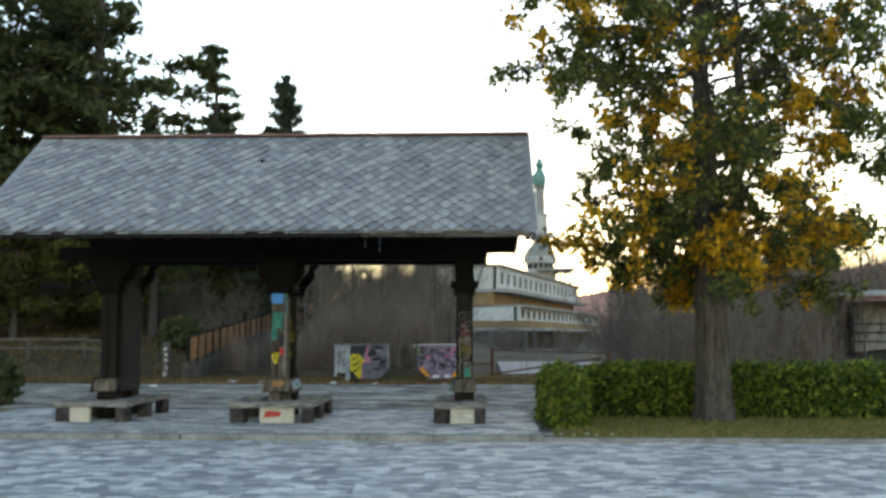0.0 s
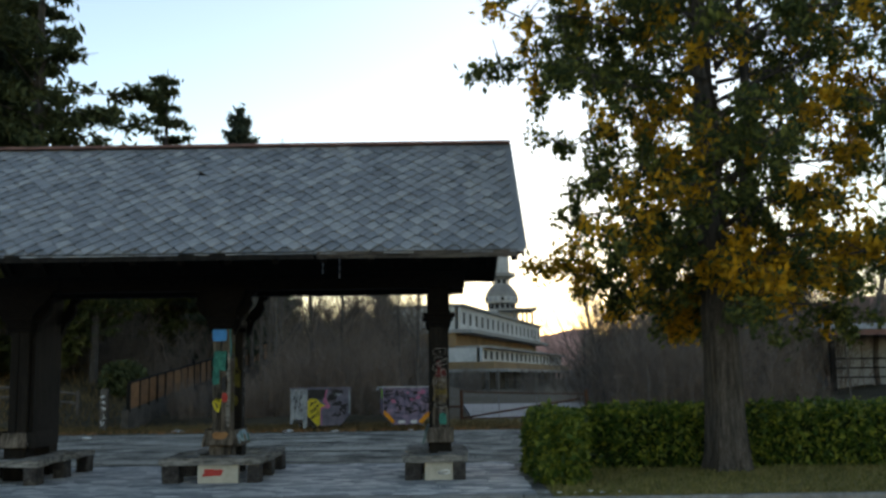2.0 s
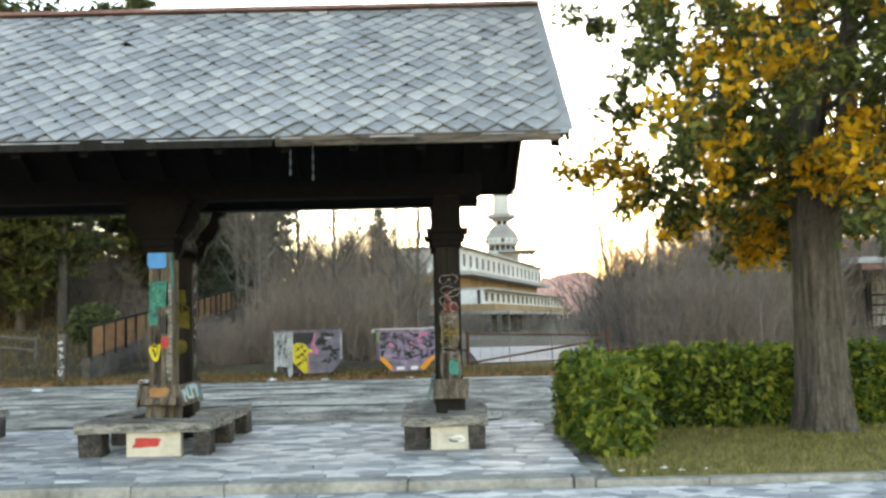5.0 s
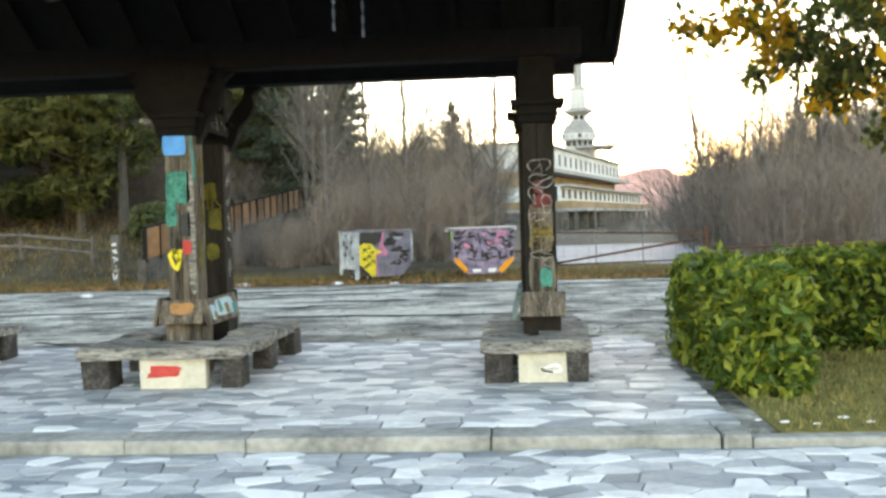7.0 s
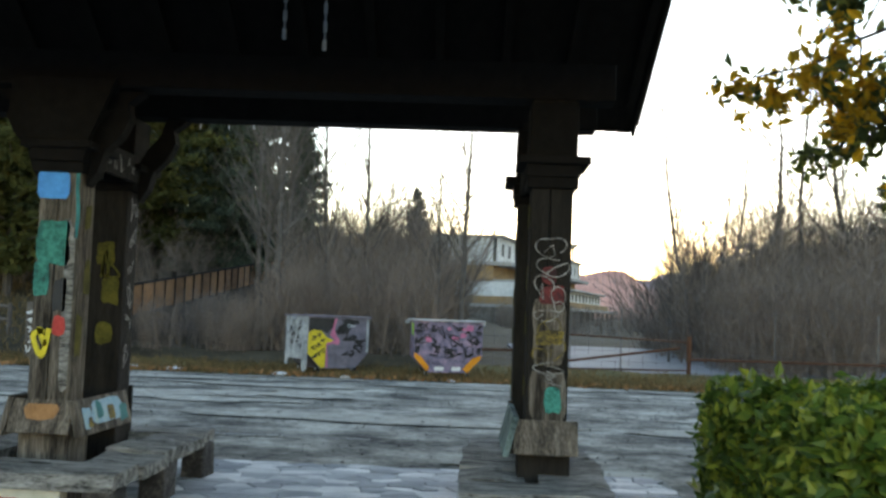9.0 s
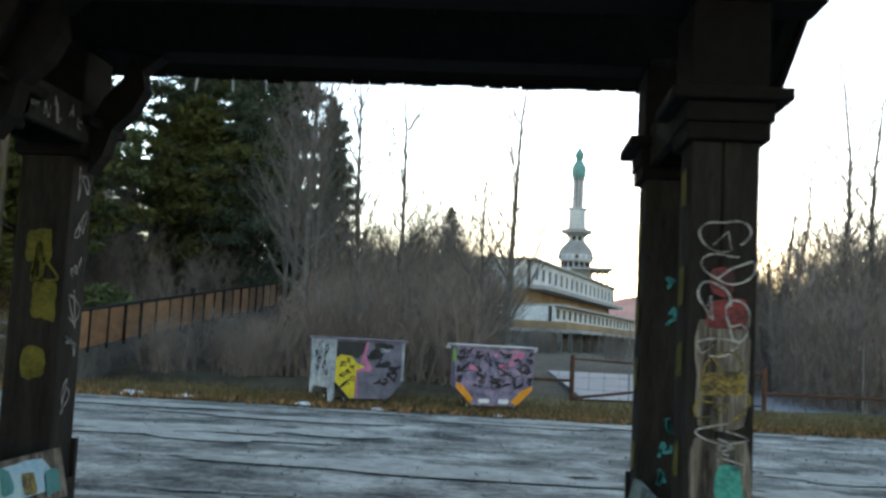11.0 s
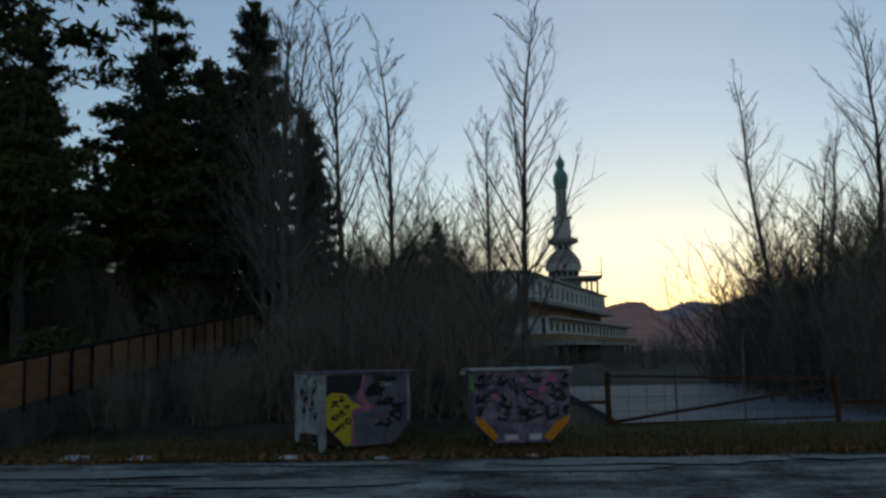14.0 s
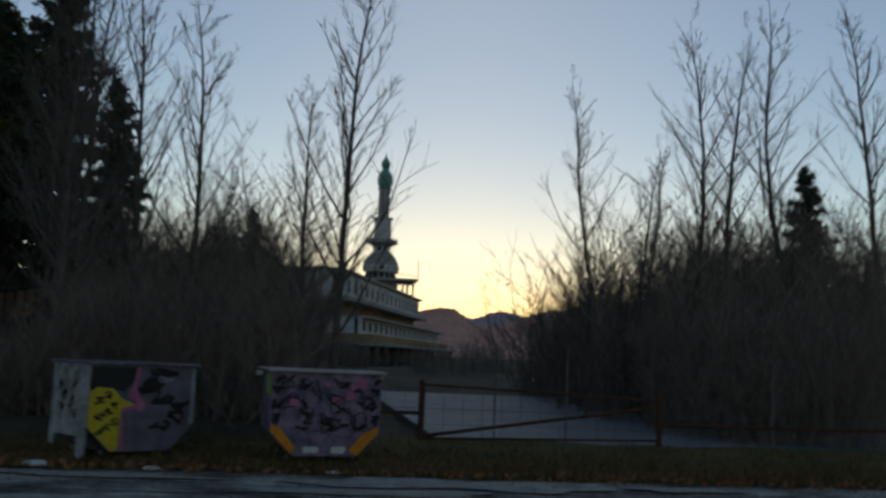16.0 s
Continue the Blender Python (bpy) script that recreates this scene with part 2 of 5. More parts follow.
def box(bm, x0, x1, y0, y1, z0, z1, bevel=0.0, m=None, flare=0.0, rough=0.0):
    """A box, bevelled; flare widens its foot; rough shakes its corners."""
    r = bmesh.ops.create_cube(bm, size=1)
    vs = r["verts"]
    for v in vs:
        low = v.co.z < 0
        f = flare if low else 0
        v.co = Vector(((x0 - f) if v.co.x < 0 else (x1 + f), (y0 - f) if v.co.y < 0 else (y1 + f), z0 if low else z1))
        if rough:
            v.co += Vector((R.uniform(-rough, rough), R.uniform(-rough, rough), R.uniform(-rough, rough) * 0.5))
    if bevel:
        es = list({e for v in vs for e in v.link_edges})
        out = bmesh.ops.bevel(bm, geom=es, offset=bevel, segments=2, affect="EDGES", profile=0.6)
        vs = list({v for f in out["faces"] for v in f.verts} | {v for v in vs if v.is_valid})
    if m is not None:
        bmesh.ops.transform(bm, matrix=m, verts=[v for v in vs if v.is_valid])
    return vs


def boxed(name, dims, material, parent=None, bevel=0.008, label="", flare=0.0, m=None, rough=0.0):
    bm = bmesh.new()
    box(bm, *dims, bevel=bevel, flare=flare, m=m, rough=rough)
    return part(name, bm, material, parent, label)


def poly(name, pts, thick, axis, material, parent, label=""):
    """A thin plate: an outline (a, b) across the axis, at depths (d0, d1)."""
    d0, d1 = thick
    at = {"x": lambda a, b, d: (d, a, b), "y": lambda a, b, d: (a, d, b), "z": lambda a, b, d: (a, b, d)}[axis]
    n = len(pts)
    verts = [at(a, b, d0) for a, b in pts] + [at(a, b, d1) for a, b in pts]
    faces = [list(range(n)), list(range(2 * n - 1, n - 1, -1))] + [[i, i + n, (i + 1) % n + n, (i + 1) % n] for i in range(n)]
    ob = piece(name, verts, faces, material, parent, label)
    bm = bmesh.new()
    bm.from_mesh(ob.data)
    bmesh.ops.recalc_face_normals(bm, faces=bm.faces)
    bm.to_mesh(ob.data)
    bm.free()
    return ob


def tubes(segs, sides=4):
    """Verts and faces of tapered tubes (p0, r0, p1, r1)."""
    verts, faces = [], []
    for p0, r0, p1, r1 in segs:
        p0, p1 = Vector(p0), Vector(p1)
        d = p1 - p0
        if d.length < 1e-6:
            continue
        d.normalize()
        u = d.orthogonal().normalized()
        w = d.cross(u)
        k = len(verts)
        for p, r in ((p0, r0), (p1, r1)):
            for i in range(sides):
                a = 2 * math.pi * i / sides
                verts.append(p + (u * math.cos(a) + w * math.sin(a)) * r)
        for i in range(sides):
            j = (i + 1) % sides
            faces.append((k + i, k + j, k + sides + j, k + sides + i))
    return verts, faces


def lathe(name, profile, material, parent, x=0, y=0, n=16, label=""):
    verts, faces = [], []
    for r, z in profile:
        for i in range(n):
            a = 2 * math.pi * i / n
            verts.append((x + r * math.cos(a), y + r * math.sin(a), z))
    for k in range(len(profile) - 1):
        for i in range(n):
            j = (i + 1) % n
            faces.append((k * n + i, k * n + j, (k + 1) * n + j, (k + 1) * n + i))
    return piece(name, verts, faces, material, parent, label)


def leaves(centres, size, gen, long=1.8, droop=0.0, fold=0.25):
    """Leaf blades: folded diamonds at the centres, turned at random."""
    n = len(centres)
    a = gen.normal(size=(n, 3))
    a[:, 2] -= droop
    a /= np.linalg.norm(a, axis=1)[:, None]
    b = np.cross(a, gen.normal(size=(n, 3)))
    b /= np.linalg.norm(b, axis=1)[:, None]
    c = np.cross(a, b)
    s = (size * gen.uniform(0.6, 1.3, n))[:, None]
    base, tip = centres - a * s * long / 2, centres + a * s * long / 2
    l, r = centres + b * s / 2 + c * s * fold, centres - b * s / 2 + c * s * fold
    verts = np.stack([base, r, tip, l], 1).reshape(-1, 3)
    faces = np.arange(4 * n).reshape(n, 4)
    faces = np.concatenate([faces[:, [0, 1, 2]], faces[:, [0, 2, 3]]])
    return verts.tolist(), faces.tolist()


# ---- ground ----
def smooth(a, b, v):
    t = min(1, max(0, (v - a) / (b - a)))
    return t * t * (3 - 2 * t)


def height(x, y):
    z = -0.12
    z += 2.6 * smooth(33, 60, y) * smooth(-5, -16, x) + 0.5 * smooth(-10.5, -14, x) * smooth(30, 36, y)
    z += 3.0 * smooth(-12, -30, x) * smooth(34, 60, y)
    z += 0.4 * smooth(32, 34, y) * smooth(1, -3, x)
    z += 1.5 * smooth(60, 120, y) * smooth(6, -10, x)
    z += 1.0 * smooth(10, 20, x) * smooth(32, 45, y)
    if y > 31 and abs(x) < 90:
        z += 0.12 * noise.noise(Vector((x * 0.5, y * 0.5, 0))) * (0 if 0 < x < 10 and y < 60 else 1)
    return z


def axis_steps(near, step, far, centre):
    v, out = 0.0, [0.0]
    while v < far:
        v += step if v < near else max(step, v * 0.18)
        out.append(v)
    return sorted({centre + a for a in out} | {centre - a for a in out})


gx, gy = axis_steps(34, 1.0, 4500, 0), axis_steps(40, 1.0, 4500, 40)
verts = [(x, y, height(x, y)) for y in gy for x in gx]
faces = [(j * len(gx) + i, j * len(gx) + i + 1, (j + 1) * len(gx) + i + 1, (j + 1) * len(gx) + i) for j in range(len(gy) - 1) for i in range(len(gx) - 1)]
ground = tagged(piece("ground", verts, faces, "earth"), "dark bare earth with dead leaves and low scrub", "ground", kind="structure")

KERB = 14.42
plaza = tagged(boxed("pavement", (-14, 14, -14, KERB, -0.3, -0.085), "mortar", bevel=0), "plaza paved with irregular pale grey and bluish flagstones", "pavement", kind="structure")
platform = tagged(boxed("pavement_shelter", (-9.2, 0.82, KERB + 0.3, 19.4, -0.3, -0.012), "mortar", bevel=0), "raised stone-paved platform under the wooden shelter", "pavement", kind="structure")
road = tagged(piece("road", [(x, y, -0.03 + 0.012 * noise.noise(Vector((x * 0.3, y * 0.3, 3)))) for y in np.linspace(19.4, 30.6, 24) for x in np.linspace(-30, 30, 80)],
                    [(j * 80 + i, j * 80 + i + 1, j * 80 + i + 81, j * 80 + i + 80) for j in range(23) for i in range(79)], "asphalt"),
              "cracked grey asphalt road with worn pale patches", "road", kind="structure")
side = tagged(boxed("road_path", (0.82, 1.02, KERB + 0.3, 19.45, -0.3, -0.03), "asphalt", bevel=0), "narrow strip of asphalt beside the platform", "path", kind="structure")
kerb = tagged(empty("kerb", 0, 0, 0), "weathered concrete kerb along the plaza", "kerb", kind="structure")
x = -9.2
while x < 13.9:
    l = R.uniform(0.7, 1.9)
    if x < 0.82 < x + l:
        l = 0.82 - x
    end = min(14.0, x + l)
    wide = x < 0.8
    boxed("kerb_stone", (x, end - 0.003, KERB, KERB + (0.3 if wide else 0.14), -0.3, (0.004 if wide else -0.02) + R.uniform(-0.005, 0.005)), "concrete", kerb, 0.022, rough=0.007)
    x = end
lawn = tagged(boxed("lawn", (1.02, 14, KERB + 0.145, 19.4, -0.3, -0.02), "lawn", bevel=0), "strip of short dry winter grass", "lawn", kind="structure")
lawn_left = tagged(boxed("lawn_verge", (-16, -9.25, KERB + 0.02, 19.4, -0.3, -0.02), "lawn", bevel=0), "strip of short dry grass beside the platform", "lawn", kind="structure")
verge = tagged(piece("verge", [(x, y, -0.03 + 0.05 * noise.noise(Vector((x, y, 1))) + (0.02 if y > 31 else 0) + 0.03 * (y - 30.4)) for y in np.linspace(30.3, 34.5, 12) for x in np.linspace(-30, 30, 120)],
                     [(j * 120 + i, j * 120 + i + 1, j * 120 + i + 121, j * 120 + i + 120) for j in range(11) for i in range(119)], "verge"),
              "roadside verge of dead grass and fallen leaves", "verge", kind="structure")
yard = tagged(boxed("yard", (0.6, 16, 34.6, 56, -0.3, 0.05), "yard", bevel=0), "pale concrete yard behind the gate", "yard", kind="structure")


# ---- mountains ----
def ridge(name, dist, profile, material, label, depth):
    verts, faces = [], []
    prof = []
    for i in range(len(profile) - 1):
        (a0, e0), (a1, e1) = profile[i], profile[i + 1]
        for k in range(14):
            f = k / 14
            prof.append((a0 + (a1 - a0) * f, e0 + (e1 - e0) * f + 0.18 * noise.noise(Vector((a0 + (a1 - a0) * f, dist, 0))) + 0.05 * R.uniform(-1, 1)))
    rows = 8
    for a, e in prof:
        for k in range(rows):
            f = k / (rows - 1)
            d = dist + depth * f
            z = math.tan(radians(max(e, 0.1))) * (dist + depth) * f * (1 + 0.12 * noise.noise(Vector((a * 0.7, f * 4, dist))) * (1 - f))
            verts.append((d * math.sin(radians(a)), d * math.cos(radians(a)), z - 2))
    for i in range(len(prof) - 1):
        for k in range(rows - 1):
            faces.append((i * rows + k, (i + 1) * rows + k, (i + 1) * rows + k + 1, i * rows + k + 1))
    return tagged(piece(name, verts, faces, material), label, "mountain", kind="structure")


ridge("backdrop_far", 3200, [(-60, 2.2), (-20, 2.0), (0, 1.8), (7, 2.2), (9.5, 2.35), (11, 2.75), (12.5, 2.5), (15, 2.6), (20, 3), (60, 2)], "far_hill", "distant snow-dusted mountain ridge in evening light", 900)
ridge("backdrop_near", 900, [(-70, 3), (-30, 2.6), (-5, 1.2), (5, 2.4), (7.0, 2.85), (8.2, 2.9), (9.6, 1.9), (10.6, 1.9), (12.5, 2.7), (16, 3.4), (22, 4.2), (30, 4.6), (45, 4.0), (70, 3)], "hill", "wooded hillside of bare trees, coloured reddish for the evening sun", 260)


# ---- the shelter ----
RX0, RX1, RIDGE_Y, RIDGE_Z, EAVE_F, EAVE_B, EAVE_Z = -8.05, 0.74, 17.45, 5.04, 14.8, 20.08, 3.06
EAVE_ZB = 3.22
POSTS = (-6.62, -3.6, -0.37)
shelter = tagged(empty("shelter", -3.6, RIDGE_Y, 0), "open timber shelter with a grey slate gable roof and painted posts", "shelter")


def under(ob):
    """Keeps an object modelled in world places where it is, under its thing."""
    root = ob.parent
    while root.parent:
        root = root.parent
    if ob.parent is root:
        ob.matrix_parent_inverse = root.matrix_world.inverted()
    return ob


scene.view_layers[0].update()
for name, ye in (("front", EAVE_F), ("back", EAVE_B)):
    sgn = 1 if ye > RIDGE_Y else -1
    ez = EAVE_ZB if sgn > 0 else EAVE_Z
    bm = bmesh.new()
    prof = [(RIDGE_Y, RIDGE_Z - 0.03), (ye, ez - 0.03), (ye, ez - 0.08), (RIDGE_Y, RIDGE_Z - 0.1)]
    vs = [[bm.verts.new((x, y, z)) for y, z in prof] for x in (RX0, RX1)]
    bm.faces.new(vs[0]), bm.faces.new(vs[1][::-1])
    for i in range(4):
        bm.faces.new((vs[0][i], vs[1][i], vs[1][(i + 1) % 4], vs[0][(i + 1) % 4]))
    bmesh.ops.recalc_face_normals(bm, faces=bm.faces)
    under(part("roof_deck", bm, "shaded_roof_wood", shelter, "roof boarding, coloured near black for the shade under it"))
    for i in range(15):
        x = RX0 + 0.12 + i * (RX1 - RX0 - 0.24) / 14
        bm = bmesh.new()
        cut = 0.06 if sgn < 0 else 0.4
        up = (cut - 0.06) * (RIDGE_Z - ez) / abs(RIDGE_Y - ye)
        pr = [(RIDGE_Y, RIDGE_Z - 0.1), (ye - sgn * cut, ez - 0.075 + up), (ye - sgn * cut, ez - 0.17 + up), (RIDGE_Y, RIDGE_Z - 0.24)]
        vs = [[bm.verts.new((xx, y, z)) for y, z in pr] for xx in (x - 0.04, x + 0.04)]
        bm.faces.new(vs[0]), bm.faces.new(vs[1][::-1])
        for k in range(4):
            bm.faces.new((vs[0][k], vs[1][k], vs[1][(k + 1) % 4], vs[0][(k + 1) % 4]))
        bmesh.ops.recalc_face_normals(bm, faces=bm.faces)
        under(part("rafter", bm, "shaded_roof_wood", shelter))
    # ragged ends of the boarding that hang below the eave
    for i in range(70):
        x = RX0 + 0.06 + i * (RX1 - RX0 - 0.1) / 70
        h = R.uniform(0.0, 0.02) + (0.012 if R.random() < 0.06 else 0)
        under(boxed("eave_board", (x, x + R.uniform(0.11, 0.123), ye - sgn * 0.03, ye + sgn * 0.0, ez - 0.085 - h, ez - 0.04), "shaded_roof_wood", shelter, 0))
for x in (RX0 - 0.02, RX1 + 0.0):
    for ye in (EAVE_F, EAVE_B):
        ez = EAVE_ZB if ye > RIDGE_Y else EAVE_Z
        pts = [(RIDGE_Y, RIDGE_Z - 0.02), (ye, ez - 0.02), (ye, ez - 0.13), (RIDGE_Y, RIDGE_Z - 0.16)]
        under(poly("bargeboard", pts, (x - 0.03, x + 0.004), "x", "dark_wood", shelter))
under(boxed("fascia", (-1.9, RX1 - 0.08, EAVE_F - 0.045, EAVE_F - 0.004, EAVE_Z - 0.13, EAVE_Z - 0.035), "fascia", shelter, 0.006, "weathered pale fascia board"))
under(boxed("fascia", (RX0, -1.93, EAVE_F - 0.04, EAVE_F - 0.004, EAVE_Z - 0.13, EAVE_Z - 0.03), "dark_wood", shelter, 0.006))
for y, z0, z1 in ((17.1, 2.76, 3.0), (18.12, 2.76, 3.0)):
    under(boxed("beam", (RX0 + 0.5, 0.02, y - 0.02, y + 0.22, z0, z1), "shaded_roof_wood", shelter, 0.012))
under(boxed("tie_beam", (RX0 + 0.3, RX1 - 0.1, RIDGE_Y - 0.09, RIDGE_Y + 0.09, RIDGE_Z - 0.36, RIDGE_Z - 0.2), "shaded_roof_wood", shelter, 0.01))
under(boxed("ridge_cap", (RX0 - 0.02, RX1 + 0.03, RIDGE_Y - 0.1, RIDGE_Y + 0.1, RIDGE_Z - 0.01, RIDGE_Z + 0.035), "ridge", shelter, 0.012, "reddish ridge capping"))


def squiggle(name, material, parent, cx, cz, y, w, h, width, seed, turns=2.5, axis="y", label=""):
    """A sprayed line: a flat ribbon 3 mm proud of its face."""
    g = random.Random(seed)
    knots = [(cx + w / 2 * g.uniform(-1, 1), cz + h / 2 * g.uniform(-1, 1)) for _ in range(int(turns * 3) + 3)]
    if turns <= 1:
        knots = [(cx + w * g.uniform(-1, 1), cz + h * (k / 3 - 0.5)) for k in range(4)]
    pts = []
    for k in range(len(knots) - 1):
        p0, p1, p2, p3 = knots[max(0, k - 1)], knots[k], knots[k + 1], knots[min(len(knots) - 1, k + 2)]
        for q in range(5):
            f = q / 5
            pts.append(tuple(0.5 * (2 * b + (c - a) * f + (2 * a - 5 * b + 4 * c - d) * f * f + (3 * b - a - 3 * c + d) * f ** 3) for a, b, c, d in zip(p0, p1, p2, p3)))
    n = len(pts)
    verts, faces = [], []
    for i, (a, b) in enumerate(pts):
        p, q = pts[max(0, i - 1)], pts[min(n - 1, i + 1)]
        dx, dz = q[0] - p[0], q[1] - p[1]
        k = math.hypot(dx, dz) or 1
        for s in (-1, 1):
            u, v = a - s * dz / k * width / 2, b + s * dx / k * width / 2
            verts.append((u, y, v) if axis == "y" else (y, u, v))
    for i in range(n - 1):
        faces.append((2 * i, 2 * i + 1, 2 * i + 3, 2 * i + 2))
    return piece(name, verts, faces, material, parent, label)


def blot(name, material, parent, x0, x1, z0, z1, y, seed, axis="y", n=22, rag=0.12, label=""):
    """A painted patch with an uneven outline, 3 mm proud."""
    g = random.Random(seed)
    pts = []
    edge = [g.random() for _ in range(n)]
    for i in range(n):
        a = 2 * math.pi * i / n
        c, s = math.cos(a), math.sin(a)
        wave = 0.3 * edge[i - 1] + 0.4 * edge[i] + 0.3 * edge[(i + 1) % n]
        k = 1 / max(abs(c), abs(s)) ** 0.85 * (1 - rag * wave)
        pts.append(((x0 + x1) / 2 + c * k * (x1 - x0) / 2, (z0 + z1) / 2 + s * k * (z1 - z0) / 2))
    verts = [(a, y, b) if axis == "y" else (y, a, b) for a, b in pts]
    return piece(name, verts, [list(range(n))], material, parent, label)


def pillar(xc, wood, foot):
    """Two timbers, one behind the other, with capital, brackets, flared skirt and plinth."""
    p = new("pillar")
    p.parent = shelter
    p.matrix_parent_inverse = shelter.matrix_world.inverted()
    w = 0.135
    for x0, x1 in ((xc - w, xc - 0.012), (xc - 0.006, xc + w)):
        boxed("front_plank", (x0, x1, 17.1, 17.36, 0.55, 2.8), wood, p, 0.012, rough=0.004)
    boxed("back_timber", (xc - 0.18, xc + 0.1, 18.08, 18.34, 0.5, 2.8), "dark_wood", p, 0.015, rough=0.006)
    for y0, y1, xa, xb in ((17.05, 17.41, xc - w, xc + w), (18.04, 18.38, xc - 0.18, xc + 0.12)):
        boxed("capital", (xa - 0.03, xb + 0.03, y0, y1, 2.18, 2.25), "shaded_roof_wood", p, 0.01)
        boxed("capital", (xa - 0.1, xb + 0.1, y0 - 0.07, y1 + 0.07, 2.33, 2.38), "shaded_roof_wood", p, 0.01)
        boxed("capital", (xa - 0.04, xb + 0.04, y0 - 0.02, y1 + 0.02, 2.25, 2.33), "shaded_roof_wood", p, 0.01)
        boxed("capital", (xa - 0.02, xb + 0.02, y0, y1, 2.38, 2.74), "shaded_roof_wood", p, 0.012)
    boxed("tie_board", (xc + w + 0.0, xc + w + 0.04, 17.38, 18.06, 2.24, 2.44), "dark_wood", p, 0.006)
    boxed("tie_board", (xc - w - 0.04, xc - w, 17.38, 18.06, 2.24, 2.44), "dark_wood", p, 0.006)
    # plinth and flared skirt round both timbers
    boxed("plinth", (xc - 0.17, xc + 0.16, 17.08, 17.42, 0.0, 0.5), foot, p, 0.012)
    boxed("plinth", (xc - 0.2, xc + 0.12, 18.04, 18.38, 0.0, 0.5), "dark_wood", p, 0.012)
    return p


def skirt(p, xc, front, right, left):
    boxed("skirt_board", (xc - 0.2, xc + 0.2, 17.0, 17.04, 0.48, 0.7), front, p, 0.006, m=Matrix.Translation((0, 17.02, 0.6)) @ Matrix.Rotation(radians(-14), 4, "X") @ Matrix.Translation((0, -17.02, -0.6)))
    boxed("skirt_board", (xc - 0.2, xc + 0.12, 18.335, 18.375, 0.48, 0.7), "dark_wood", p, 0.006)
    if right:
        boxed("skirt_board", (xc + 0.2, xc + 0.24, 17.0, 17.95, 0.46, 0.7), right, p, 0.006, m=Matrix.Translation((xc + 0.22, 0, 0.6)) @ Matrix.Rotation(radians(-14), 4, "Y") @ Matrix.Translation((-xc - 0.22, 0, -0.6)))
    if left:
        boxed("skirt_board", (xc - 0.24, xc - 0.2, 17.0, 17.95, 0.46, 0.72), left, p, 0.006, m=Matrix.Translation((xc - 0.22, 0, 0.6)) @ Matrix.Rotation(radians(14), 4, "Y") @ Matrix.Translation((-xc + 0.22, 0, -0.6)))


def bracket(p, xc, s):
    """A carved corbel that reaches out along the beam."""
    pts = [(xc + s * 0.15, 2.1), (xc + s * 0.22, 2.2), (xc + s * 0.26, 2.34), (xc + s * 0.36, 2.44), (xc + s * 0.42, 2.56), (xc + s * 0.4, 2.66), (xc + s * 0.5, 2.74), (xc + s * 0.34, 2.75), (xc + s * 0.3, 2.62), (xc + s * 0.2, 2.5), (xc + s * 0.15, 2.4)]
    poly("bracket", pts, (17.15, 17.27), "y", "shaded_roof_wood", p)
    poly("bracket", pts, (18.14, 18.26), "y", "shaded_roof_wood", p)


p1 = pillar(POSTS[0], "dark_wood", "dark_wood")
skirt(p1, POSTS[0], "worn_wood", "dark_wood", "dark_wood")
boxed("side_plank", (POSTS[0] + 0.14, POSTS[0] + 0.2, 17.2, 18.2, 0.5, 2.8), "dark_wood", p1, 0.01)
for s in (-1, 1):
    bracket(p1, POSTS[0], s)
p2 = pillar(POSTS[1], "worn_wood", "worn_wood")
skirt(p2, POSTS[1], "worn_wood", "worn_wood", "worn_wood")
for s in (-1, 1):
    bracket(p2, POSTS[1], s)
x2 = POSTS[1]
YF = 17.1 - 0.008
blot("blue_patch", "blue", p2, x2 - 0.15, x2 + 0.07, 2.0, 2.2, YF - 0.004, 1, rag=0.06, label="bright blue painted patch")
blot("green_patch", "green", p2, x2 - 0.145, x2 + 0.1, 1.55, 1.88, YF, 2, rag=0.2, label="dark green sprayed patch")
blot("green_patch", "green", p2, x2 - 0.145, x2 - 0.03, 1.35, 1.6, YF - 0.002, 3, rag=0.2)
blot("dark_patch", "black", p2, x2 - 0.01, x2 + 0.09, 1.24, 1.5, YF, 4, rag=0.3)
blot("red_patch", "red", p2, x2 + 0.0, x2 + 0.1, 1.1, 1.25, YF - 0.002, 5, rag=0.3)
squiggle("yellow_tag", "yellow", p2, x2 - 0.05, 1.05, YF - 0.004, 0.13, 0.32, 0.035, 6, 1.5)
squiggle("teal_streak", "teal", p2, x2 + 0.125, 2.0, YF, 0.01, 0.5, 0.025, 7, 1)
blot("pale_strip", "seat_wood", p2, x2 + 0.06, x2 + 0.13, 0.72, 1.9, YF, 71, rag=0.15, label="pale bare strip of timber")
for k, (cy, cz, hh) in enumerate(((17.28, 1.5, 0.3), (17.2, 1.1, 0.34), (17.25, 1.9, 0.2))):
    blot("olive_patch", "olive", p2, cy - 0.07, cy + 0.06, cz - hh / 2, cz + hh / 2, x2 + 0.141, 72 + k, axis="x", rag=0.4)
for k, (cx, cz, hh) in enumerate(((-0.05, 1.7, 0.22), (0.0, 1.42, 0.25), (-0.03, 1.1, 0.2))):
    blot("olive_patch", "olive", p2, x2 + cx - 0.08, x2 + cx + 0.09, cz - hh / 2, cz + hh / 2, 18.07, 76 + k, rag=0.45)
squiggle("yellow_tag", "olive", p2, x2 + 0.0, 1.62, 18.066, 0.14, 0.3, 0.014, 8, 3)
for k in range(6):
    squiggle("white_tag", "chalk", p2, 18.2, 0.95 + 0.22 * k, x2 + 0.108 + 0.001 * k, 0.15, 0.2, 0.012, 210 + k, 1.6, axis="x")
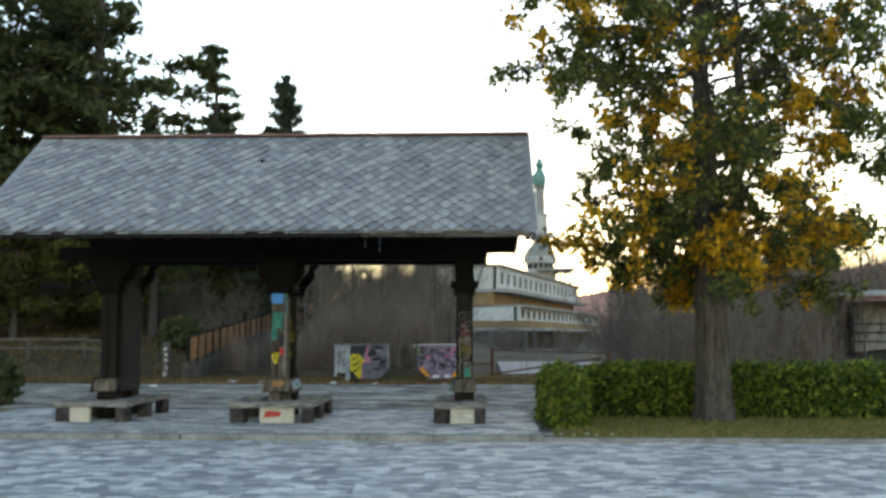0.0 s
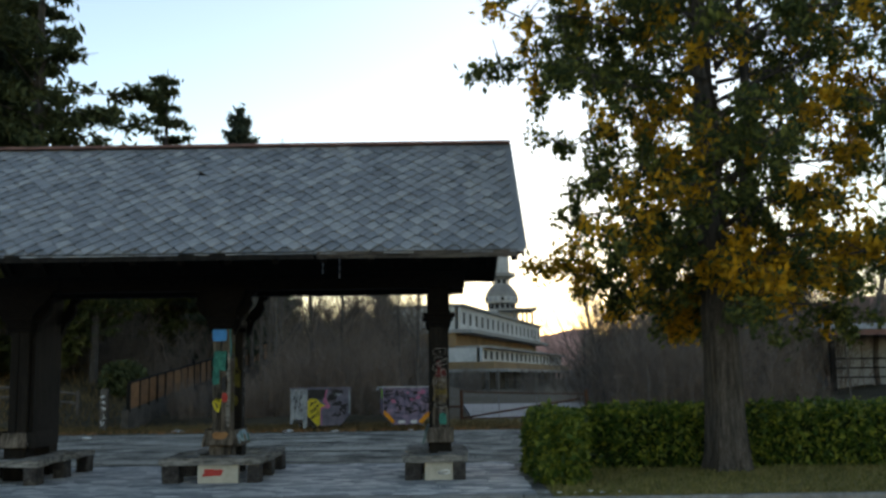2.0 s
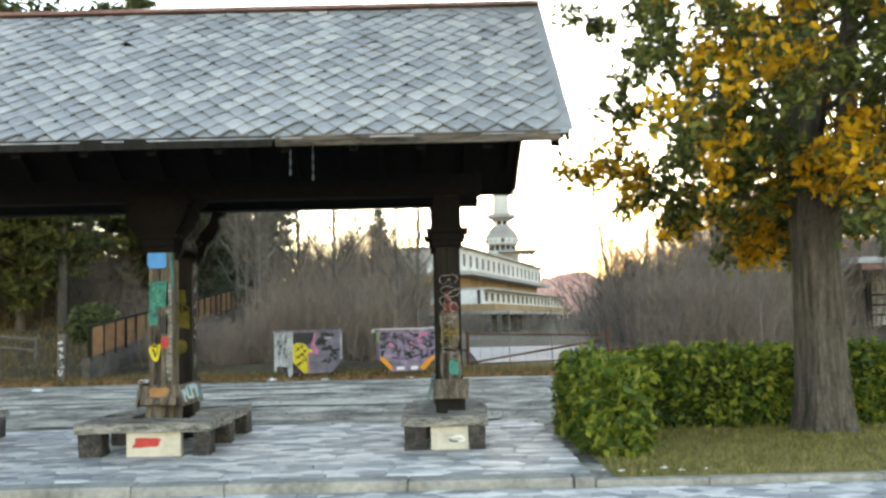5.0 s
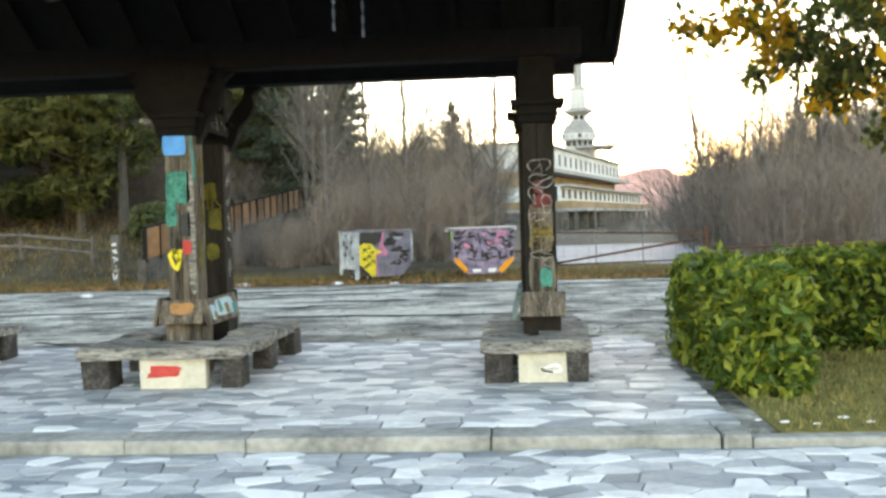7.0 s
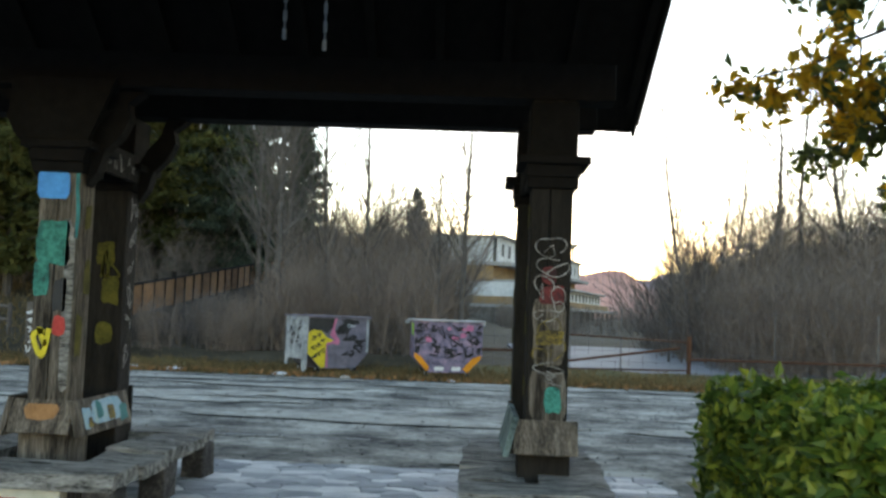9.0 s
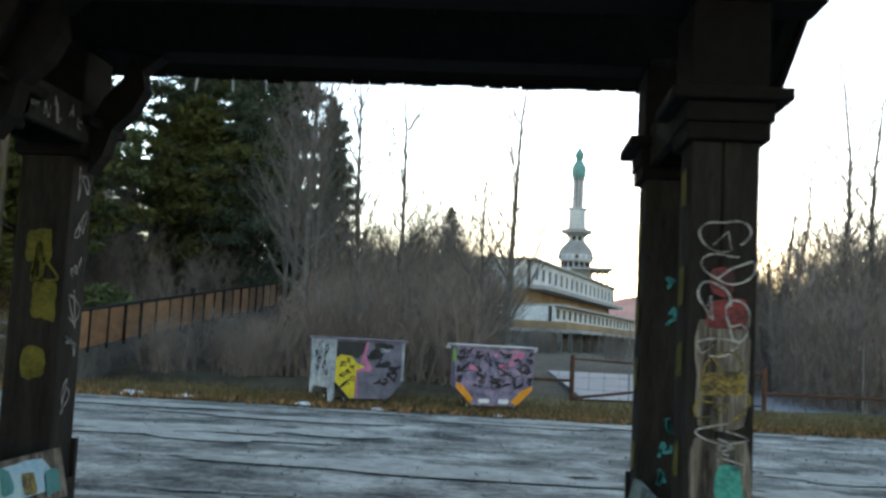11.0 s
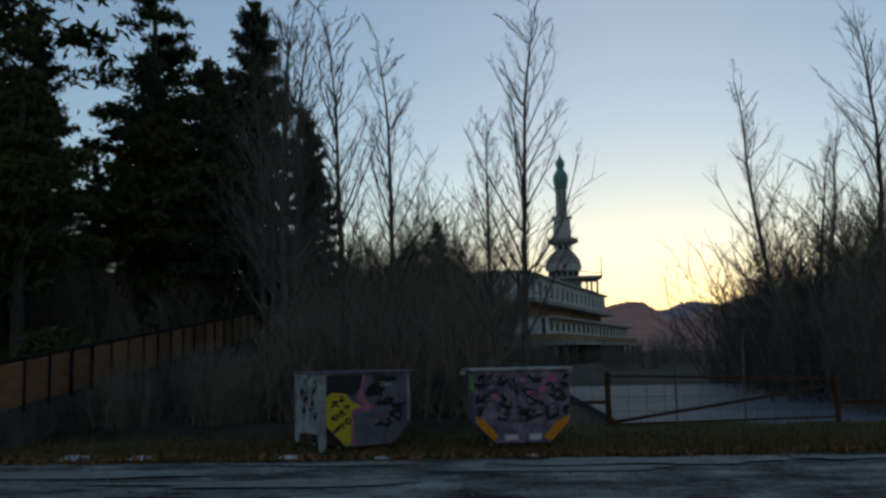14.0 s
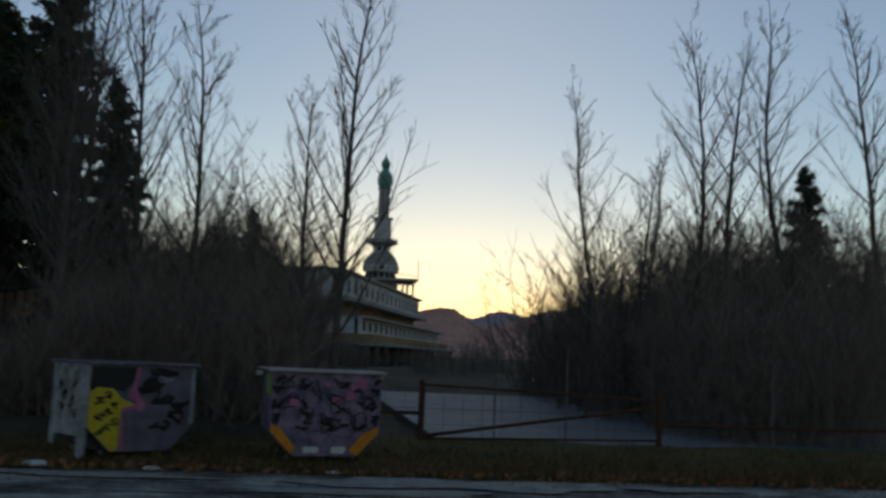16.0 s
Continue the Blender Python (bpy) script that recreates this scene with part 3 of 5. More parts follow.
for k in range(5):
    squiggle("white_tag", "chalk", p2, 17.46 + 0.125 * k, 2.34, x2 + 0.178, 0.1, 0.13, 0.013, 220 + k, 1.3, axis="x")
tilt = Matrix.Translation((0, 17.02, 0.6)) @ Matrix.Rotation(radians(-14), 4, "X") @ Matrix.Translation((0, -17.02, -0.6))
blot("rust_patch", "rust_paint", p2, x2 - 0.12, x2 + 0.14, 0.56, 0.68, 16.996, 9, rag=0.35).data.transform(tilt)
tilt = Matrix.Translation((x2 + 0.22, 0, 0.6)) @ Matrix.Rotation(radians(-14), 4, "Y") @ Matrix.Translation((-x2 - 0.22, 0, -0.6))
blot("pale_blue_patch", "sky_paint", p2, 17.2, 17.85, 0.5, 0.69, x2 + 0.244, 14, axis="x", rag=0.3).data.transform(tilt)
for k, (ya, yb, za, zb, mt) in enumerate(((17.06, 17.26, 0.48, 0.66, "sky_paint"), (17.5, 17.66, 0.5, 0.64, "dull_yellow"), (17.3, 17.44, 0.54, 0.68, "teal"), (17.7, 17.9, 0.48, 0.62, "teal"), (17.14, 17.24, 0.5, 0.58, "dull_yellow"))):
    blot("paint_patch", mt, p2, ya, yb, za, zb, x2 + 0.246 + 0.0012 * k, 240 + k, axis="x", rag=0.5).data.transform(tilt)
for p, xc, wd in ((p1, POSTS[0], 0.52), (p2, POSTS[1], 0.36)):
    poly("corbel", [(xc - 0.17, 2.25), (xc + 0.17, 2.25), (xc + 0.2, 2.4), (xc + wd, 2.8), (xc - wd, 2.8), (xc - 0.2, 2.4)], (17.02, 17.07), "y", "shaded_roof_wood", p)
p3 = pillar(POSTS[2], "dark_wood", "dark_wood")
skirt(p3, POSTS[2], "worn_wood", None, "skirt_teal")
x3 = POSTS[2]
blot("brown_patch", "worn_wood", p3, x3 - 0.12, x3 + 0.13, 1.0, 1.5, YF, 10, rag=0.3)
blot("brown_patch", "worn_wood", p3, x3 - 0.12, x3 + 0.135, 0.66, 1.02, YF + 0.002, 16, rag=0.2)
blot("green_patch", "green", p3, x3 - 0.02, x3 + 0.1, 0.72, 0.92, YF - 0.002, 11, rag=0.3)
blot("red_patch", "dull_red", p3, x3 - 0.075, x3 + 0.11, 1.42, 1.56, YF - 0.002, 12, rag=0.35)
blot("red_patch", "dull_red", p3, x3 - 0.06, x3 + 0.06, 1.55, 1.68, YF - 0.0015, 13, rag=0.4)
blot("yellow_patch", "dull_yellow", p3, x3 - 0.1, x3 + 0.12, 1.16, 1.28, YF - 0.002, 15, rag=0.4)


def bubble(material, parent, cx, cz, rx, rz, y, seed, width=0.011):
    """One sprayed bubble letter: an uneven closed loop with a stroke through it."""
    g = random.Random(seed)
    ring, n = [], 26
    start, span = g.uniform(0, 6.28), g.uniform(4.6, 6.2)
    for k in range(n):
        a = start + span * k / (n - 1)
        q = 1 + 0.18 * math.sin(2 * a + seed) + 0.1 * math.sin(3 * a)
        ring.append((cx + rx * q * math.cos(a), cz + rz * q * math.sin(a)))
    ring.append((cx + rx * g.uniform(-0.3, 0.3), cz + rz * g.uniform(-0.3, 0.3)))
    ring.append((cx - rx * g.uniform(0.4, 0.9), cz - rz * g.uniform(0.2, 0.8)))
    verts, faces = [], []
    for k, (a, b) in enumerate(ring):
        p, q = ring[max(0, k - 1)], ring[min(len(ring) - 1, k + 1)]
        d = math.hypot(q[0] - p[0], q[1] - p[1]) or 1
        w = width * g.uniform(0.7, 1.1) / 2
        for e in (-1, 1):
            verts.append((a - e * (q[1] - p[1]) / d * w, y, b + e * (q[0] - p[0]) / d * w))
    faces = [(2 * k, 2 * k + 1, 2 * k + 3, 2 * k + 2) for k in range(len(ring) - 1)]
    return piece("sprayed_letter", verts, faces, material, parent)


for k, (dx, cz, rx, rz, mt) in enumerate(((0.0, 1.8, 0.085, 0.07, "chalk"), (0.02, 1.67, 0.09, 0.065, "chalk"), (-0.03, 1.54, 0.06, 0.075, "chalk"), (0.06, 1.47, 0.05, 0.07, "chalk"), (-0.02, 1.36, 0.09, 0.03, "chalk"),
                                          (0.0, 1.26, 0.07, 0.08, "dull_yellow"), (0.04, 1.14, 0.06, 0.07, "dull_yellow"), (-0.05, 1.1, 0.04, 0.06, "dull_yellow"))):
    bubble(mt, p3, x3 + dx, cz, rx, rz, YF - 0.004 - 0.0008 * k, 20 + k, 0.009)
for k in range(3):
    squiggle("white_tag", "chalk", p3, x3 - 0.03 + 0.05 * k, 1.02 - 0.03 * k, YF - 0.012, 0.09, 0.1, 0.008, 50 + k, 1.0)
for k, cz in enumerate((0.72, 0.84, 0.96, 1.5, 1.64)):
    squiggle("teal_tag", "teal", p3, x3 - 0.05, cz, 18.066, 0.07, 0.1, 0.016, 31 + k, 1.2)
for k, cz in enumerate((0.8, 1.2, 1.5, 1.9)):
    blot("olive_patch", "olive", p3, 17.15, 17.3, cz, cz + 0.2, x3 - 0.141, 36 + k, axis="x", rag=0.5)
    blot("olive_patch", "olive", p3, 18.12, 18.3, cz - 0.1, cz + 0.1, x3 - 0.188, 46 + k, axis="x", rag=0.5)
# strips that hang from the boarding
for x, y, z0, z1 in ((-2.02, 16.4, 2.92, 3.28), (-1.78, 16.4, 2.86, 3.3)):
    hang = tagged(piece("hanging_wire", *tubes([((x, y, z1 + 0.55), 0.006, (x, y, z0), 0.006)] + [((x, y, z0 + k * 0.11), 0.014, (x, y, z0 + k * 0.11 + 0.06), 0.014) for k in range(3)]), "galv"), "thin pale wire hanging from the roof boards", "wire")
for i, x in enumerate((-4.75, -4.45, -3.85, -3.55, -3.3, -3.05)):
    a = R.uniform(-0.03, 0.03)
    tagged(piece("splinter", *tubes([((x, 20.07, 3.16), 0.012, (x + a, 20.08, 3.06 - R.uniform(0, 0.07)), 0.005)]), "galv"), "pale strip of torn sheathing at the eave", "splinter", group="torn strips at the eave")

# ---- benches round the posts ----
def bench(x0, x1, panel, red):
    b = tagged(empty("bench", (x0 + x1) / 2, 17.5, 0), "low bench of rough grey timber slabs round a post", "bench", group="benches round the posts")
    scene.view_layers[0].update()

    def add(ob):
        ob.matrix_parent_inverse = b.matrix_world.inverted()
        return ob
    y0, y1 = 16.38, 18.75

    def slab(x0, x1, y0, y1, z0, z1):
        """A weathered timber slab: worn, dished and ragged at its edges."""
        bm = bmesh.new()
        box(bm, x0, x1, y0, y1, z0, z1)
        bmesh.ops.subdivide_edges(bm, edges=bm.edges[:], cuts=7, use_grid_fill=True)
        o = Vector((R.uniform(0, 50), R.uniform(0, 50), 0))
        along = Vector((1.5, 7, 5)) if x1 - x0 > y1 - y0 else Vector((7, 1.5, 5))
        for v in bm.verts:
            q = Vector((v.co.x * along.x, v.co.y * along.y, v.co.z * along.z)) + o
            rim = 1 if v.co.x in (x0, x1) or v.co.y in (y0, y1) else 0
            v.co += Vector((noise.noise(q), noise.noise(q + Vector((9, 0, 0))), noise.noise(q + Vector((0, 9, 0))) - 0.35 * rim)) * 0.022
        return add(part("seat_slab", bm, "seat_wood", b))
    slab(x0, x1, y0, y0 + 0.42, 0.255, 0.35)
    slab(x0 + 0.05, x1 - 0.03, y1 - 0.42, y1, 0.255, 0.345)
    for s0, s1 in ((x0, x0 + 0.4), (x1 - 0.4, x1)):
        y = y0 + 0.43
        for k in range(3):
            d = (y1 - y0 - 0.86) / 3
            slab(s0 + R.uniform(-0.02, 0.02), s1 + R.uniform(-0.02, 0.03), y + k * d, y + k * d + d - 0.012, 0.262, 0.35 + R.uniform(-0.012, 0.012))
    for s0, s1 in ((x0 + 0.03, x0 + 0.27), (x1 - 0.2, x1 - 0.02)):
        for ya in (y0 + 0.03, y0 + 1.05, y1 - 0.36):
            add(boxed("block", (s0, s1, ya, ya + 0.3, -0.02, 0.26), "block", b, 0.02, rough=0.012))
    add(boxed("panel", (panel[0], panel[1], y0 + 0.05, y0 + 0.16, -0.02, 0.262), "cream", b, 0.008, "cream painted board"))
    if red:
        add(blot("red_stroke", "red", b, panel[0] + 0.01, panel[0] + 0.4, 0.08, 0.22, y0 + 0.045, 41, rag=0.6, label="red paint stroke"))
    elif x0 > -2:
        add(squiggle("white_tag", "white", b, (panel[0] + panel[1]) / 2, 0.13, y0 + 0.045, 0.25, 0.08, 0.022, 42, 1.2))
    return b


bench(-4.3, -2.88, (-3.77, -3.2), True)
bench(-0.9, 0.0, (-0.59, -0.1), False)
bench(-7.25, -6.0, (-7.15, -6.65), False)


# ---- waste containers ----
def container(x, y, turn, front_paint):
    c = tagged(empty("waste_container", x, y, 0.0, turn), "wheeled metal waste container covered in graffiti" if front_paint else "dented wheeled waste container sprayed mauve and orange", "container", group="waste containers on the verge")
    W, D, H = 1.42, 0.95, 1.2
    f = [(0, 0.42), (0.0, H - 0.02), (W, H - 0.02), (W, 0.42), (W - 0.3, 0.12), (0.3, 0.12)]
    # the tub narrows towards its foot at the front corners
    n = len(f)
    verts = [(a, 0, b) for a, b in f] + [(a + (0.03 if a < W / 2 else -0.03), D, b) for a, b in f]
    faces = [list(range(n)), list(range(2 * n - 1, n - 1, -1))] + [[i, i + n, (i + 1) % n + n, (i + 1) % n] for i in range(n) if i != 1]
    rim_mat = "bin_grey" if front_paint else "galv"
    piece("tub", verts, faces, "bin_grey" if front_paint else "bin_mauve", c)
    boxed("rim", (-0.05, W + 0.05, -0.05, -0.002, H - 0.035, H), rim_mat, c, 0.01)
    boxed("rim", (-0.05, W + 0.05, D + 0.002, D + 0.05, H - 0.035, H), rim_mat, c, 0.01)
    boxed("rim", (-0.05, -0.002, 0, D, H - 0.035, H), rim_mat, c, 0.01)
    boxed("rim", (W + 0.002, W + 0.05, 0, D, H - 0.035, H), rim_mat, c, 0.01)
    boxed("trunnion", (W + 0.05, W + 0.14, D / 2 - 0.03, D / 2 + 0.03, H - 0.1, H - 0.04), "galv", c, 0.01)
    boxed("trunnion", (-0.14, -0.05, D / 2 - 0.03, D / 2 + 0.03, H - 0.1, H - 0.04), "galv", c, 0.01)
    for a, b in ((0.28, 0.1), (W - 0.28, 0.1), (0.28, D - 0.1), (W - 0.28, D - 0.1)):
        v, fc = tubes([((a - 0.025, b, 0.09), 0.09, (a + 0.025, b, 0.09), 0.09)], 14)
        k = len(v)
        fc += [tuple(range(14)), tuple(range(14, 28))]
        piece("wheel", v, fc, "rubber", c)
        boxed("fork", (a - 0.04, a + 0.04, b - 0.03, b + 0.03, 0.08, 0.14), "galv", c, 0)
    if front_paint:
        # pale side board and legs
        poly("side_panel", [(0.0, 0.12), (0.0, H - 0.036), (D, H - 0.036), (D, 0.16), (D - 0.1, 0.16), (D - 0.16, 0.3), (0.24, 0.3), (0.2, 0.06), (0.08, 0.02)], (-0.02, -0.004), "x", "bin_pale", c, "pale grey side panel with black tags")
        for i in range(7):
            squiggle("black_tag", "black", c, 0.3 + 0.3 * (i % 2) + 0.05 * (i % 3), 0.55 + 0.075 * i, -0.024 - 0.001 * i, 0.16, 0.2, 0.022, 60 + i, 1.8, axis="x")
        poly("black_field", [(0.0, 0.86), (0.02, H - 0.06), (0.62, H - 0.06), (0.56, 0.95), (0.44, 0.84), (0.2, 0.9)], (-0.006, -0.002), "y", "black", c, "black sprayed field")
        poly("yellow_field", [(0.0, 0.42), (0.0, 0.84), (0.1, 0.9), (0.3, 0.88), (0.42, 0.76), (0.62, 0.68), (0.42, 0.62), (0.4, 0.14), (0.31, 0.13)], (-0.010, -0.006), "y", "yellow", c, "yellow sprayed lettering field")
        poly("pink_line", [(0.6, H - 0.06), (0.66, H - 0.06), (0.6, 0.92), (0.64, 0.8), (0.74, 0.68), (0.7, 0.6), (0.56, 0.63), (0.44, 0.58), (0.47, 0.14), (0.42, 0.14), (0.42, 0.64), (0.62, 0.7), (0.5, 0.8), (0.56, 0.95)], (-0.014, -0.011), "y", "pink", c, "pink outline")
        for i in range(8):
            squiggle("black_tag", "black", c, 0.14 + 0.1 * (i % 3), 0.35 + 0.065 * i, -0.014 - 0.001 * i, 0.14, 0.1, 0.016, 80 + i, 2.2)
        for i in range(16):
            squiggle("dark_tag", "black", c, R.uniform(0.74, 1.28), R.uniform(0.35, 1.08), -0.003 - 0.0006 * i, R.uniform(0.2, 0.4), R.uniform(0.08, 0.22), R.uniform(0.02, 0.05), 90 + i, 1.4)
        squiggle("pale_tag", "bin_pale", c, 0.95, 1.0, -0.016, 0.3, 0.06, 0.03, 119, 1.2)
        boxed("edge_strip", (W - 0.05, W + 0.004, -0.012, -0.002, 0.45, H - 0.06), "bin_pale", c, 0)
    else:
        for i in range(22):
            squiggle("black_tag", "black", c, R.uniform(0.15, W - 0.15), R.uniform(0.45, 1.08), -0.005 - 0.0008 * i, R.uniform(0.15, 0.3), R.uniform(0.1, 0.3), 0.018, 100 + i, 1.7)
        for x0, x1 in ((0.02, 0.12), (W - 0.14, W - 0.02)):
            for i in range(4):
                squiggle("dark_tag", "black", c, (x0 + x1) / 2, 0.6 + 0.15 * i, -0.02 - 0.001 * i, 0.12, 0.16, 0.03, 130 + i, 1.5)
        poly("orange_corner", [(W - 0.02, 0.42), (W - 0.02, 0.5), (W - 0.2, 0.42), (W - 0.4, 0.2), (W - 0.3, 0.125)], (-0.008, -0.003), "y", "orange", c, "orange sprayed corner")
        poly("orange_corner", [(0.02, 0.42), (0.02, 0.52), (0.16, 0.44), (0.34, 0.22), (0.28, 0.14)], (-0.008, -0.003), "y", "orange", c, "orange sprayed corner")
        for i in range(6):
            x0 = R.uniform(0.2, 1.1)
            z0 = R.uniform(0.45, 1.0)
            blot("pink_patch", "pink", c, x0, x0 + R.uniform(0.1, 0.22), z0, z0 + R.uniform(0.08, 0.16), -0.003 - 0.0004 * i, 150 + i, rag=0.5)
        blot("white_patch", "white", c, 0.42, 0.66, 0.15, 0.25, -0.004, 161, rag=0.3)
        blot("white_patch", "white", c, 0.78, 1.0, 0.15, 0.25, -0.004, 162, rag=0.3)
        poly("lime_patch", [(0.05, 0.85), (0.05, 1.1), (0.4, 1.12), (0.4, 0.9)], (-0.008, -0.002), "x", "lime", c, "lime green patch")
    return c


container(-4.22, 30.62, 38, True)
container(-2.1, 30.95, 10, False)

# ---- board fence on its ramp wall ----
fence = tagged(empty("board_fence", -9.6, 31.5, 0), "orange-brown board fence on a dark retaining wall rising along a ramp", "fence")
scene.view_layers[0].update()
FX = -9.6


def base_z(y):
    return 0.62 + 0.088 * (y - 31.4)


def keep(ob, root):
    ob.matrix_parent_inverse = root.matrix_world.inverted()
    return ob


y = 31.5
keep(poly("retaining_wall", [(31.4, -0.3), (55, -0.3), (55, base_z(55)), (31.4, base_z(31.4))], (FX - 0.15, FX + 0.05), "x", "wall_dark", fence), fence)
k = 0
while y < 54.5:
    w = 0.92
    h = 0.72
    z0, z1 = base_z(y) + 0.02, base_z(y + w) + 0.02
    d = R.uniform(-0.02, 0.02)
    keep(poly("board", [(y, z0), (y + w - 0.05, z1), (y + w - 0.05, z1 + h), (y, z0 + h)], (FX + 0.01 + d, FX + 0.05 + d), "x", "fence_board", fence), fence)
    keep(boxed("post", (FX - 0.03, FX + 0.09, y - 0.045, y - 0.005, z0 - 0.1, z0 + h + (0.22 if k == 8 else 0.02)), "dark_wood", fence, 0), fence)
    y += w
    k += 1
keep(piece("top_rail", *tubes([((FX + 0.02, 31.5, base_z(31.5) + 0.78), 0.035, (FX + 0.02, 54.5, base_z(54.5) + 0.78), 0.035)], 6), "dark_wood", fence), fence)
bollard = tagged(boxed("marker_post", (-10.35, -10.15, 31.3, 31.5, -0.1, 1.25), "wall_dark", bevel=0.02), "square dark post with white sprayed marks", "post")
for i in range(5):
    q = squiggle("white_tag", "white", bollard, -10.25, 0.25 + 0.2 * i, 31.296 - 0.001 * i, 0.14, 0.18, 0.03, 170 + i, 1.3)
rail = tagged(empty("log_rail", -14, 33, 0), "low weathered log rail on the dry bank", "fence")
scene.view_layers[0].update()
for i in range(5):
    x = -20 + i * 2
    z = height(x, 34)
    keep(piece("post", *tubes([((x, 34, z - 0.2), 0.06, (x, 34, z + 0.75), 0.05)], 8), "bare_bark", rail), rail)
    if i < 4:
        zz = height(x + 2, 34)
        for hh in (0.35, 0.65):
            keep(piece("rail", *tubes([((x, 34, z + hh), 0.045, (x + 2, 34, zz + hh), 0.045)], 8), "bare_bark", rail), rail)

# ---- wire gate and barrier ----
gate = tagged(empty("wire_gate", 2.2, 34.3, 0), "rusty wire mesh gate with a slanting brace", "gate")
scene.view_layers[0].update()
GY = 34.3
for x in (0.2, 4.2):
    keep(piece("post", *tubes([((x, GY, -0.2), 0.05, (x, GY, 1.0 if x > 4 else 1.05), 0.05)], 8), "rust", gate), gate)
for seg, r in ((((0.2, GY, 0.12), (4.2, GY, 0.2)), 0.02), (((0.2, GY, 0.15), (4.0, GY, 0.72)), 0.03), (((-1.8, GY, 0.5), (0.2, GY, 0.52)), 0.03), (((4.2, GY, 0.46), (9.5, GY, 0.5)), 0.03), (((0.2, GY, 0.98), (4.2, GY, 0.86)), 0.02)):
    keep(piece("bar", *tubes([(seg[0], r, seg[1], r)], 6), "rust", gate), gate)
mesh = [((x, GY, -0.05), 0.004, (x, GY, 1.6), 0.004) for x in np.arange(-2, 10, 0.32)] + [((-2, GY, z), 0.004, (10, GY, z), 0.004) for z in np.arange(0.1, 1.65, 0.25)]
tagged(keep(piece("wire_mesh", *tubes(mesh, 3), "wire", gate), gate))
for x in (1.4, 2.6, 6.2, 8.6):
    keep(piece("stake", *tubes([((x, GY, -0.1), 0.016, (x, GY, 1.65), 0.016)], 5), "wire", gate), gate)

# ---- the minaret building ----
hall = tagged(empty("minaret_building", 10.6, 190, 0), "derelict white terraced building with arched windows and a minaret", "building")
scene.view_layers[0].update()
A, B = Vector((2.6, 142.0)), Vector((18.7, 201.5))
U = (B - A).normalized()
N = Vector((U.y, -U.x))
L = (B - A).length
TURN_B = math.degrees(math.atan2(U.y, U.x))
wing = Matrix.Translation((A.x, A.y, 0)) @ Matrix.Rotation(radians(TURN_B), 4, "Z")


def wbox(name, x0, x1, y0, y1, z0, z1, material, label=""):
    ob = boxed(name, (x0, x1, -y1, -y0, z0, z1), material, hall, 0, label, m=wing)
    return keep(ob, hall)


def storey(x0, x1, front, z0, z1, material, count, wz0, wz1, wide):
    """A storey with piers, sill band and lintel band round its windows; near-black plates in them stand for the unlit
    rooms.
    """
    wbox("wall", x0, x1, -12, front - 0.9, z0, z1, material)
    wbox("sill_band", x0, x1, front - 0.4, front, z0, wz0, material)
    wbox("lintel_band", x0, x1, front - 0.4, front, wz1, z1, material)
    step = (x1 - x0) / count
    for i in range(count + 1):
        a = x0 + i * step - (step - wide) / 2
        wbox("pier", max(x0, a), min(x1, a + step - wide), front - 0.4, front - 0.01, wz0, wz1, material)
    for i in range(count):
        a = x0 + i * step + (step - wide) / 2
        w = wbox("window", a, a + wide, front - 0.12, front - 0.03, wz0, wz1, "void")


storey(-3, L, 0.0, 8.2, 11.35, "plaster", 17, 8.95, 10.6, 1.35)
wbox("roof_slab", -3.4, L + 0.4, -12.5, 0.5, 11.35, 11.7, "slab")
wbox("ledge", -3.4, L + 0.6, -12, 1.6, 7.7, 8.2, "slab")
wbox("ochre_wall", -3, L - 0.5, -12, -0.8, 5.6, 7.7, "ochre")
storey(-3, L + 7, 3.0, 3.7, 5.6, "plaster", 19, 4.05, 5.3, 1.9)
wbox("terrace_slab", -3, L + 7.5, -12, 4.0, 5.6, 5.9, "slab")
wbox("ochre_band", -3, L + 8, -12, 4.6, 2.7, 3.7, "ochre")
wbox("terrace_slab", -3, L + 9, -12, 6.5, 2.3, 2.7, "slab")
wbox("base_wall", -3, L + 6, -12, 2.0, -1, 2.3, "wall_dark")
for i in range(16):
    wbox("column", -24 + i * 6, -23.5 + i * 6, 5.4, 5.9, -1, 2.3, "wall_dark")
MX, MY = 10.6, 193.0
